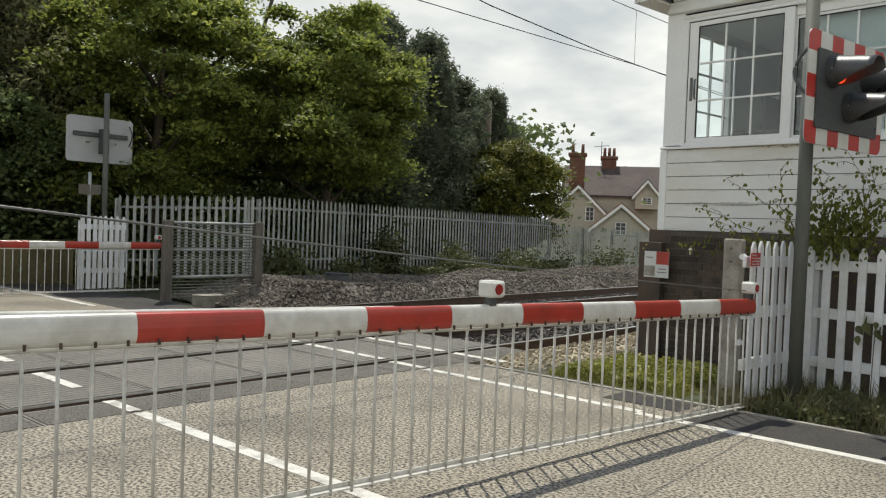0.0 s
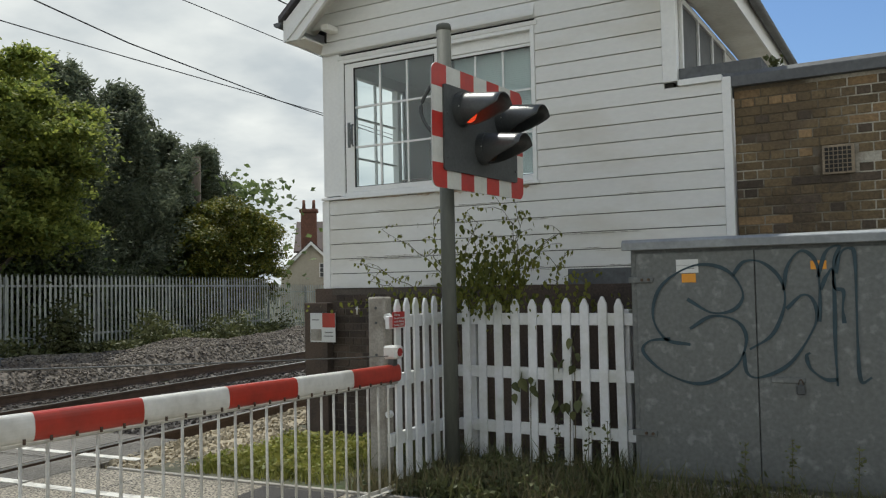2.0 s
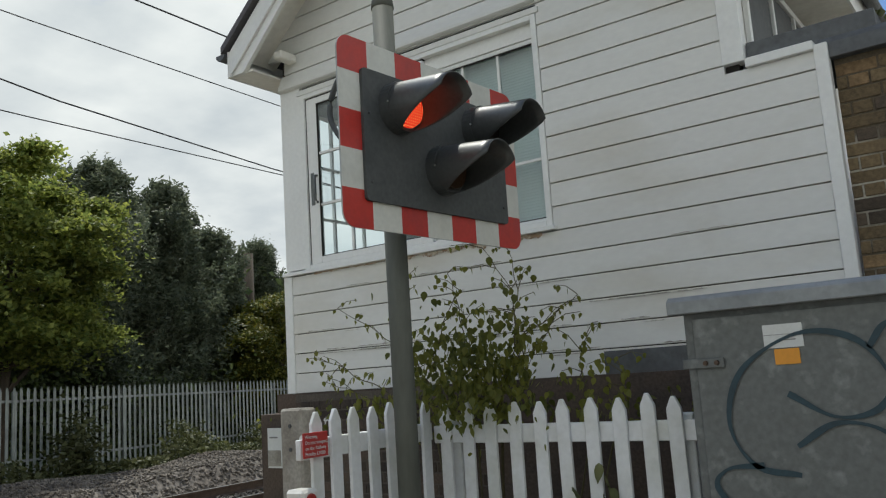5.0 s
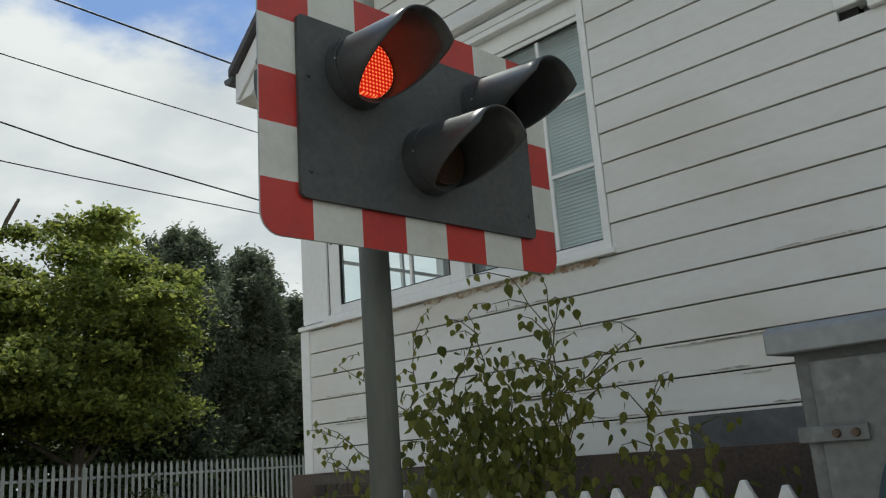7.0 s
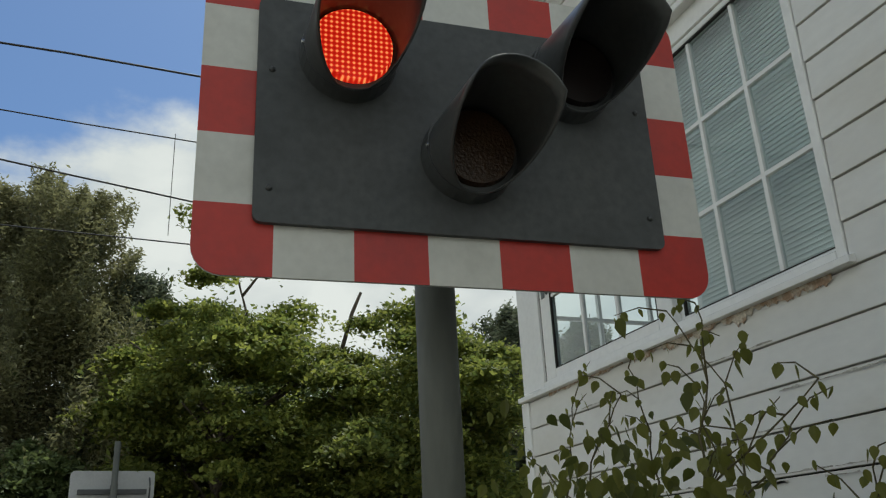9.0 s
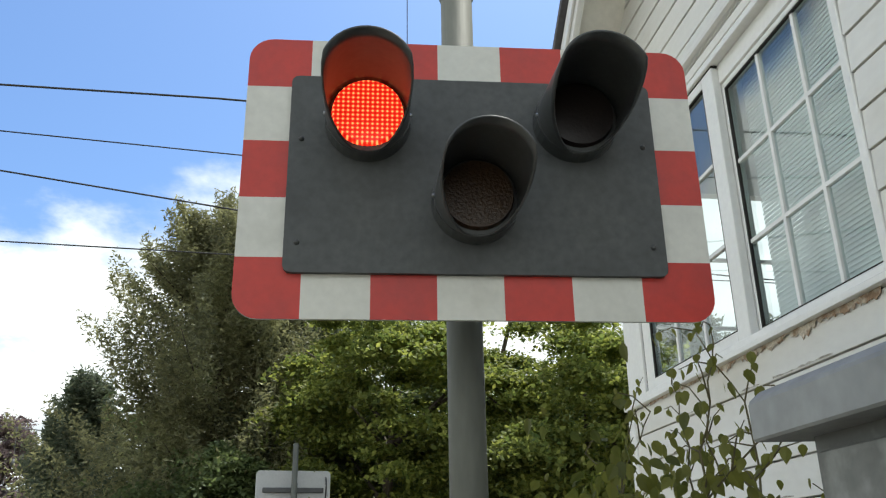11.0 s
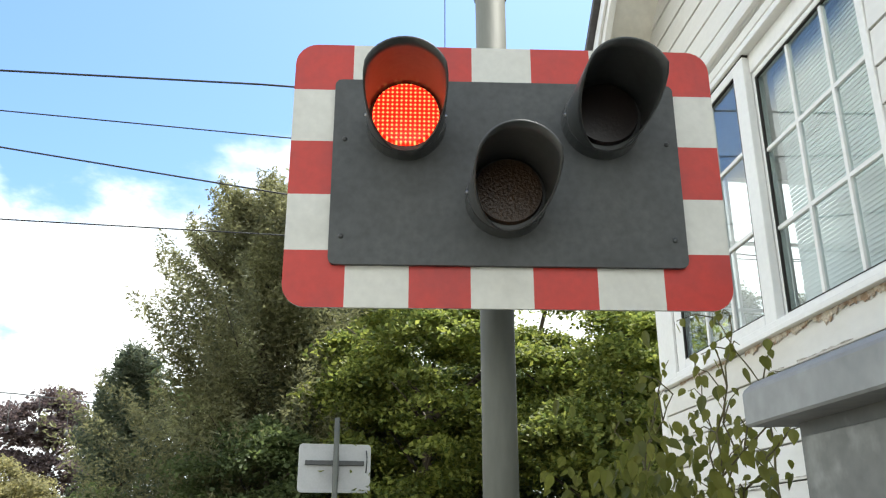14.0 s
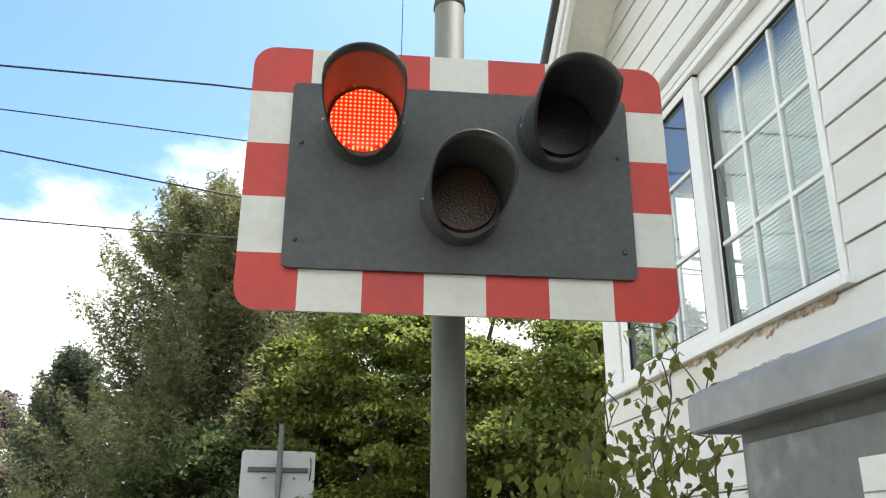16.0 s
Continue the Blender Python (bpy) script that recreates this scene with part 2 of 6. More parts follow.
M_HOOD = material("black signal hood", (0.062, 0.066, 0.067), 0.36, vary=0.15, scale=7, fine=50, bump=0.03, spec=0.5)
M_RED = material("red reflective sheet", (0.50, 0.035, 0.025), 0.4, vary=0.08, scale=6, fine=40, bump=0.02, other=(0.42, 0.035, 0.03))
M_SHEET = material("white reflective sheet", (0.66, 0.66, 0.61), 0.45, vary=0.05, scale=6, fine=40, bump=0.02, other=(0.6, 0.6, 0.55))
M_BOOMWHITE = material("white boom enamel", (0.66, 0.645, 0.60), 0.3, vary=0.08, scale=5, fine=25, bump=0.03, other=(0.52, 0.50, 0.45))
M_BOOMRED = material("red boom enamel", (0.40, 0.042, 0.026), 0.3, vary=0.1, scale=5, fine=25, bump=0.03, other=(0.32, 0.04, 0.026))
M_SKIRT = material("dull white tube", (0.60, 0.58, 0.53), 0.45, vary=0.12, scale=6, fine=40, bump=0.05, other=(0.45, 0.43, 0.38), rand=0.08)
M_BACK = material("bare board back", (0.42, 0.43, 0.43), 0.6, 0.1, vary=0.06, scale=4, fine=30, bump=0.03)
M_CONCRETE = material("weathered concrete", (0.33, 0.31, 0.27), 0.9, vary=0.2, scale=5, fine=60, bump=0.35, other=(0.22, 0.20, 0.17))
M_WOOD = material("grey weathered timber", (0.13, 0.115, 0.095), 0.85, vary=0.25, scale=4, fine=40, bump=0.4, stretch=(1, 1, 0.15))
M_GLASS = glass_pane("window glass")
M_DARKLENS = material("unlit dark lens", (0.016, 0.010, 0.009), 0.3, vary=0.1, fine=90, bump=0.1)
M_AMBERLENS = material("unlit amber lens", (0.055, 0.028, 0.012), 0.3, vary=0.3, fine=110, bump=0.3)
M_LIT = lit_lens("lit red lens")
M_REDLENS = material("small red lens", (0.30, 0.03, 0.025), 0.25, vary=0.1, fine=90, bump=0.1)
# near-black that paints the shade in joints and holes; also the gasket colour
M_GAP = material("gap shade and gasket black", (0.03, 0.028, 0.025), 0.9, bump=0)
M_ROOM = material("signal room paint", (0.62, 0.64, 0.64), 0.7, vary=0.08, scale=2, fine=20, bump=0.05)
M_FLOORING = material("room floor", (0.12, 0.10, 0.08), 0.6, vary=0.1, scale=2, fine=20, bump=0.05)
M_BLIND = leafy("venetian blind slat", (0.84, 0.86, 0.84), (0.80, 0.82, 0.80), 0.3, 0.45)
M_WIRE = material("overhead wire", (0.035, 0.035, 0.035), 0.5, 0.3, vary=0.1, bump=0)
M_CABLE = material("steel stay cable", (0.16, 0.16, 0.155), 0.5, 0.5, vary=0.1, bump=0)
M_RENDER = material("cream render", (0.46, 0.42, 0.34), 0.85, vary=0.08, scale=0.6, fine=6, bump=0.1)
M_HOUSEBRICK = material("house brick", (0.16, 0.075, 0.05), 0.9, vary=0.25, scale=1, fine=8, bump=0.2)
M_TILE = material("clay roof tile", (0.075, 0.054, 0.047), 0.85, vary=0.25, scale=0.6, fine=6, bump=0.3, rand=0.12)
M_REDTILE = material("mottled red tile", (0.30, 0.16, 0.11), 0.85, vary=0.4, scale=1.5, fine=7, bump=0.3)
M_BARK = material("tree bark", (0.09, 0.07, 0.05), 0.9, vary=0.3, scale=4, fine=25, bump=0.6, stretch=(1, 1, 0.3))
M_STEM = material("green brown stem", (0.10, 0.085, 0.035), 0.7, vary=0.2, fine=30, bump=0.1)
M_SYC = leafy("broad leaves", (0.115, 0.16, 0.042), (0.34, 0.36, 0.08), 0.58)
# darker copy of the broad leaves, shade put into the leaf colour
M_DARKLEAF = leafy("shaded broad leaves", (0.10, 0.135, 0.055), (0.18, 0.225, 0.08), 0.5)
M_CONIFER = leafy("conifer sprays", (0.10, 0.125, 0.08), (0.19, 0.21, 0.13), 0.45)
M_BROWNCON = leafy("brownish conifer sprays", (0.16, 0.165, 0.085), (0.31, 0.30, 0.145), 0.5)
M_GOLD = leafy("yellow tipped leaves", (0.06, 0.09, 0.02), (0.22, 0.20, 0.03), 0.3)
M_PURPLE = leafy("copper leaves", (0.13, 0.095, 0.098), (0.22, 0.165, 0.155), 0.45)
M_PALE = leafy("pale yellow green leaves", (0.22, 0.21, 0.09), (0.38, 0.34, 0.16), 0.5)
M_WEED = leafy("weed leaves", (0.075, 0.088, 0.034), (0.14, 0.145, 0.058), 0.3)
M_GRASS = leafy("sunlit grass", (0.17, 0.20, 0.035), (0.34, 0.32, 0.09), 0.35)
M_DRYGRASS = leafy("dry grass", (0.12, 0.105, 0.055), (0.22, 0.19, 0.10), 0.25)
M_CLIMB = leafy("climber leaves", (0.10, 0.12, 0.028), (0.24, 0.245, 0.05), 0.58, 0.4)
M_GRAFFITI = material("dark blue spray paint", (0.018, 0.045, 0.06), 0.5, vary=0.2, scale=9, fine=60, bump=0)
M_STICKER = material("white label", (0.62, 0.63, 0.62), 0.5, vary=0.05, bump=0)
M_ORANGE = material("orange label", (0.70, 0.30, 0.03), 0.5, vary=0.05, bump=0)
M_SIGNRED = material("red sign enamel", (0.42, 0.035, 0.03), 0.45, vary=0.06, bump=0)
M_PRINT = material("grey print", (0.20, 0.20, 0.20), 0.6, vary=0.05, bump=0)
M_SCUFF = material("bare grey scuffed wood", (0.34, 0.32, 0.28), 0.9, vary=0.4, scale=25, fine=90, bump=0.3, other=(0.58, 0.56, 0.51), patch=(0.4, 0.6))
M_OLIVE = material("olive stained boards", (0.12, 0.10, 0.045), 0.85, vary=0.25, scale=2, fine=20, bump=0.3, rand=0.2)
M_RUST = material("flaking rust stain", (0.36, 0.25, 0.17), 0.9, vary=0.3, scale=22, fine=90, bump=0.4, other=(0.62, 0.56, 0.47), patch=(0.42, 0.58))

# ---- builders ----


def box(bm, x0, x1, y0, y1, z0, z1):
    v = [bm.verts.new((x, y, z)) for z in (z0, z1) for x, y in ((x0, y0), (x1, y0), (x1, y1), (x0, y1))]
    fs = [bm.faces.new([v[i] for i in f]) for f in ((3, 2, 1, 0), (4, 5, 6, 7), (0, 1, 5, 4), (1, 2, 6, 5), (2, 3, 7, 6), (3, 0, 4, 7))]
    return v, fs


def mesh_of(bm, mat, bevel=0.0, smooth=False):
    if bevel:
        bmesh.ops.bevel(bm, geom=bm.edges[:] , offset=bevel, segments=1, affect="EDGES", clamp_overlap=True)
    bmesh.ops.recalc_face_normals(bm, faces=bm.faces[:])
    me = bpy.data.meshes.new("m")
    bm.to_mesh(me)
    bm.free()
    me.materials.append(mat)
    if smooth:
        for p in me.polygons:
            p.use_smooth = True
    return me


def boxmesh(x0, x1, y0, y1, z0, z1, mat, bevel=0.0):
    bm = bmesh.new()
    box(bm, x0, x1, y0, y1, z0, z1)
    return mesh_of(bm, mat, bevel)


def thing(name, label, category, at=(0, 0, 0), turn=0.0, group="", kind=""):
    e = new(name)
    e.empty_display_size = 0.1
    e.matrix_basis = pose(*at, 0, 0, turn)
    return tagged(e, label, category, group, kind)


def part(name, me, parent, label="", m=None):
    ob = new(name, me)
    ob.parent = parent
    if m is not None:
        ob.matrix_basis = m
    if label:
        tagged(ob, label)
    return ob


def slab(name, parent, x0, x1, y0, y1, z0, z1, mat, bevel=0.003, label=""):
    return part(name, boxmesh(x0, x1, y0, y1, z0, z1, mat, bevel), parent, label)


def tube_mesh(points, radius, mat, sides=10, r_end=None):
    """A round bar along a line of points."""
    bm = bmesh.new()
    pts = [Vector(p) for p in points]
    rings = []
    for i, p in enumerate(pts):
        d = (pts[min(i + 1, len(pts) - 1)] - pts[max(i - 1, 0)]).normalized()
        a = d.orthogonal().normalized() if abs(d.z) > 0.95 else d.cross(Vector((0, 0, 1))).normalized()
        b = d.cross(a)
        r = radius if r_end is None else radius + (r_end - radius) * i / (len(pts) - 1)
        rings.append([bm.verts.new(p + r * (math.cos(k * 2 * math.pi / sides) * a + math.sin(k * 2 * math.pi / sides) * b)) for k in range(sides)])
    for s, e in zip(rings, rings[1:]):
        for k in range(sides):
            bm.faces.new((s[k], s[(k + 1) % sides], e[(k + 1) % sides], e[k]))
    bm.faces.new(rings[0]), bm.faces.new(rings[-1][::-1])
    return mesh_of(bm, mat, smooth=sides > 5)


def prism_mesh(outline, axis, a, b, mat, bevel=0.0):
    """An outline of (u, v) pushed along an axis from a to b."""
    put = {"x": lambda u, v, w: (w, u, v), "y": lambda u, v, w: (u, w, v), "z": lambda u, v, w: (u, v, w)}[axis]
    bm = bmesh.new()
    r0, r1 = ([bm.verts.new(put(u, v, w)) for u, v in outline] for w in (a, b))
    bm.faces.new(r0), bm.faces.new(r1[::-1])
    for i in range(len(outline)):
        j = (i + 1) % len(outline)
        bm.faces.new((r0[i], r0[j], r1[j], r1[i]))
    return mesh_of(bm, mat, bevel)


def raw_mesh(name, verts, faces, mat):
    me = bpy.data.meshes.new(name)
    me.from_pydata(verts, [], faces)
    me.materials.append(mat)
    return me


def leaf_mesh(centres, size, mat, rng, flat=0.5, narrow=0.62, droop=0.0, level=0.0):
    """One mesh of many folded leaves round the given centres."""
    n = len(centres)
    c = np.asarray(centres, float)
    d = rng.normal(size=(n, 3))
    d[:, 2] = d[:, 2] * flat - droop
    d /= np.linalg.norm(d, axis=1)[:, None]
    e = np.cross(d, rng.normal(size=(n, 3)) + np.array([0, 0, level]))
    e /= np.linalg.norm(e, axis=1)[:, None]
    nrm = np.cross(d, e)
    s = size * (0.6 + 0.8 * rng.random((n, 1)))
    a, b = c - d * s * 0.5, c + d * s * 0.5
    l = c + e * s * narrow * 0.5 + nrm * s * 0.12
    r = c - e * s * narrow * 0.5 + nrm * s * 0.12
    v = np.stack([a, l, b, r], 1).reshape(-1, 3)
    me = bpy.data.meshes.new("leaves")
    me.vertices.add(4 * n), me.vertices.foreach_set("co", v.ravel())
    idx = np.arange(4 * n, dtype=np.int32).reshape(-1, 4)
    tri = np.concatenate([idx[:, [0, 1, 2]], idx[:, [0, 2, 3]]], 1).ravel()
    me.loops.add(6 * n), me.loops.foreach_set("vertex_index", tri.astype(np.int32))
    me.polygons.add(2 * n), me.polygons.foreach_set("loop_start", np.arange(0, 6 * n, 3, dtype=np.int32))
    me.update(calc_edges=True)
    me.materials.append(mat)
    return me


def scatter_mesh(base_v, base_f, where, sizes, mat, rng, turn=True, tilt=0.6):
    """Many small copies of one little shape in one mesh, each turned at random."""
    bv = np.asarray(base_v, float)
    vs, fs = [], []
    for i, (p, s) in enumerate(zip(where, sizes)):
        q = Euler((rng.normal() * tilt, rng.normal() * tilt, rng.random() * 6.28)).to_matrix() if turn else Matrix.Identity(3)
        vs.append(bv @ np.array(q).T * s + np.asarray(p))
        fs += [[k + i * len(bv) for k in f] for f in base_f]
    return raw_mesh("scatter", np.concatenate(vs).tolist(), fs, mat)


STONE_V = [(-0.5, -0.35, -0.25), (0.45, -0.4, -0.3), (0.5, 0.4, -0.2), (-0.4, 0.45, -0.3), (-0.3, -0.25, 0.3), (0.35, -0.2, 0.22), (0.25, 0.3, 0.34), (-0.35, 0.25, 0.2)]
STONE_F = [(3, 2, 1, 0), (4, 5, 6, 7), (0, 1, 5, 4), (1, 2, 6, 5), (2, 3, 7, 6), (3, 0, 4, 7)]
SITE = 4.8  # the railway and the road lie this many degrees off the signal box
SC, SS = math.cos(radians(SITE)), math.sin(radians(SITE))


def site(x, y, z=0.0):
    return Vector((SC * x - SS * y, SS * x + SC * y, z))

# ---- ground, road and railway ----
ground = tagged(new("ground", boxmesh(-900, 900, -900, 900, -0.6, -0.17, M_GROUND)), "rough earth and scrub ground beyond the crossing", "ground", kind="structure")

road = thing("road", "worn grey asphalt road across the railway", "road", turn=SITE, kind="structure")
slab("near_carriageway", road, -5.45, 60, 0.35, 6.75, -0.3, 0.0, M_ASPHALT)
slab("far_carriageway", road, -80, -11.5, 0.35, 6.75, -0.3, 0.0, M_ASPHALT)
pavement = thing("pavement", "dark asphalt footway beside the road", "pavement", turn=SITE, kind="structure")
slab("near_footway", pavement, -2.62, 60, 6.754, 7.42, -0.3, -0.004, M_DARK_ASPHALT)
slab("worn_footway", pavement, -5.45, -2.624, 6.754, 7.42, -0.3, -0.004, M_ASPHALT, label="worn grey footway beside the grass")
slab("patch", pavement, -3.45, -2.70, 7.02, 7.40, -0.05, 0.0, M_DARK_ASPHALT, 0, label="dark asphalt patch")
slab("opposite_footway", pavement, -5.45, 60, -1.2, 0.346, -0.3, -0.004, M_DARK_ASPHALT)
slab("far_footway", pavement, -80, -11.5, 6.754, 7.9, -0.3, -0.004, M_DARK_ASPHALT)
slab("far_opposite_footway", pavement, -80, -11.5, -1.2, 0.346, -0.3, -0.004, M_DARK_ASPHALT)
slab("edging", pavement, -5.2, 60, 7.424, 7.47, -0.3, 0.012, M_CONCRETE, label="thin pale concrete edging strip")

markings = thing("road_marking", "worn white painted road lines", "road marking", turn=SITE, kind="structure")
for x0, x1, y0, y1 in ((-5.4, -0.2, 3.5, 3.61), (-5.4, -2.9, 6.69, 6.79), (-2.9, 12, 6.62, 6.72), (0.4, 3.0, 3.5, 3.61), (-17.5, -12.6, 6.5, 6.6), (-20, -13, 3.5, 3.6), (-30, -12, 0.45, 0.55)):
    slab("line", markings, x0, x1, y0, y1, -0.002, 0.005, M_LINE, 0)

deck = thing("crossing_deck", "dark ribbed rubber panels of the level crossing", "crossing deck", turn=SITE, kind="structure")
rng = random.Random(4)
for x0, x1 in ((-5.99, -5.45), (-7.52, -6.13), (-9.23, -7.66), (-10.76, -9.37), (-11.5, -10.9)):
    for k in range(11):
        y0 = -4.2 + 1.18 * k
        bm = bmesh.new()
        box(bm, x0 + 0.006, x1 - 0.006, y0 + 0.006, y0 + 1.174, -0.12, -0.012)
        if k >= 4:  # raised tread ribs
            w = (x1 - x0 - 0.08) / 16
            for i in range(16):
                box(bm, x0 + 0.04 + w * i + 0.005, x0 + 0.04 + w * (i + 1) - 0.005, y0 + 0.03, y0 + 1.15, -0.0125, -0.0065)
        else:
            box(bm, x0 + 0.02, x1 - 0.02, y0 + 0.03, y0 + 1.15, -0.0125, -0.0065)
        part("deck_panel", mesh_of(bm, M_DECK), deck)
for x0, x1, y0, y1 in ((-8.9, -7.7, 6.8, 6.9), (-7.5, -6.15, 6.78, 6.88), (-5.97, -5.48, 6.74, 6.84), (-8.7, -7.7, 7.8, 7.9), (-7.5, -6.15, 7.78, 7.88), (-5.97, -5.2, 7.77, 7.87),
                       (-7.45, -6.6, 3.56, 3.66), (-5.95, -5.5, 3.52, 3.62), (-9.1, -8.2, 3.6, 3.7)):
    slab("line", markings, x0, x1, y0, y1, -0.006, 0.001, M_LINE, 0)

RAIL = [(-0.07, -0.155), (0.07, -0.155), (0.07, -0.14), (0.012, -0.12), (0.012, -0.04), (0.035, -0.03), (0.035, 0.0), (-0.035, 0.0), (-0.035, -0.03), (-0.012, -0.04), (-0.012, -0.12), (-0.07, -0.14)]
m_rail = prism_mesh(RAIL, "y", -60, 90, M_STEEL)
m_head = boxmesh(-0.031, 0.031, -60, 90, -0.002, 0.004, M_RAILTOP)
m_sleeper = boxmesh(-1.25, 1.25, -0.13, 0.13, -0.30, -0.155, M_SLEEPER, 0.015)
for a, b in ((-6.06, -7.59), (-9.30, -10.83)):
    track = thing("railway_track", "rusty steel railway track on concrete sleepers", "railway track", turn=SITE, group="railway tracks", kind="structure")
    for x in (a, b):
        r = part("rail", m_rail, track, m=pose(x, 0, 0))
        part("rail_head", m_head, r, "shiny worn rail head")
    for k in range(34):
        part("sleeper", m_sleeper, track, m=pose((a + b) / 2, 9.1 + 0.65 * k, 0))

# verge: earth strip that carries the fence, the signal box and the weeds
verge = thing("verge", "earth verge beside the footway with weeds", "verge", turn=SITE, kind="structure")
slab("soil", verge, -4.9, 12, 7.474, 16, -0.4, -0.012, M_GROUND)

nrng = np.random.default_rng(11)


def ballast_heap(label, x0, x1, y0, y1, height, stones, seed, mat, size=0.075, low=-0.15):
    """A rounded strip of loose stones in the railway's frame."""
    rg = np.random.default_rng(seed)
    nx, ny = 14, 60
    hv, hf = [], []

    def level(u, w):
        p = site(x0 + (x1 - x0) * u, y0 + (y1 - y0) * w)
        bank = min(1, u / 0.3, (1 - u) / 0.15, w / 0.05 + 0.1)
        return low + height * max(0, bank) * (0.85 + 0.35 * noise.noise(Vector((p.x * 0.5, p.y * 0.5, seed)))) + 0.03 * noise.noise(Vector((p.x * 4, p.y * 4, 2)))
    for j in range(ny + 1):
        for i in range(nx + 1):
            u, w = i / nx, j / ny
            hv.append(tuple(site(x0 + (x1 - x0) * u, y0 + (y1 - y0) * w, level(u, w))))
    for j in range(ny):
        for i in range(nx):
            k = j * (nx + 1) + i
            hf.append((k, k + 1, k + nx + 2, k + nx + 1))
    heap = tagged(new("ballast", raw_mesh("ballast", hv, hf, mat)), label, "ballast", kind="stuff")
    where, sizes = [], []
    for i in range(stones):
        u, w = rg.random(), rg.random() ** 1.3
        where.append(tuple(site(x0 + (x1 - x0) * u, y0 + (y1 - y0) * w, level(u, w) + 0.01)))
        sizes.append(size * (0.6 + 0.8 * rg.random()))
    part("loose_stones", scatter_mesh(STONE_V, STONE_F, where, sizes, mat, rg), heap)
    return heap


ballast_heap("grey ballast stones banked beside the far track", -14.6, -11.1, 8.9, 30, 0.50, 22000, 3, M_BALLAST, size=0.058)
ballast_heap("dark ballast between the two tracks", -9.2, -7.7, 9.0, 28, 0.05, 2600, 5, M_DARKBALLAST, 0.06, low=-0.17)
ballast_heap("dark ballast inside the far track", -10.75, -9.38, 9.0, 28, 0.04, 2200, 6, M_DARKBALLAST, 0.06, low=-0.18)
ballast_heap("dark ballast inside the near track", -7.5, -6.14, 9.0, 28, 0.04, 2200, 7, M_DARKBALLAST, 0.06, low=-0.18)
M_GRAVEL = material("pale yellow gravel", (0.34, 0.29, 0.20), 0.9, vary=0.3, scale=2, fine=30, bump=0.4)
ballast_heap("pale gravel beside the grass patch", -5.97, -4.2, 7.5, 12, 0.20, 1500, 8, M_GRAVEL, 0.05, low=-0.17)
curb = thing("timber_edging", "dark timber retaining edge beside the near track", "edging", turn=SITE, kind="structure")
slab("timber", curb, -9.3, -6.2, 8.79, 8.87, -0.4, -0.02, M_WOOD)


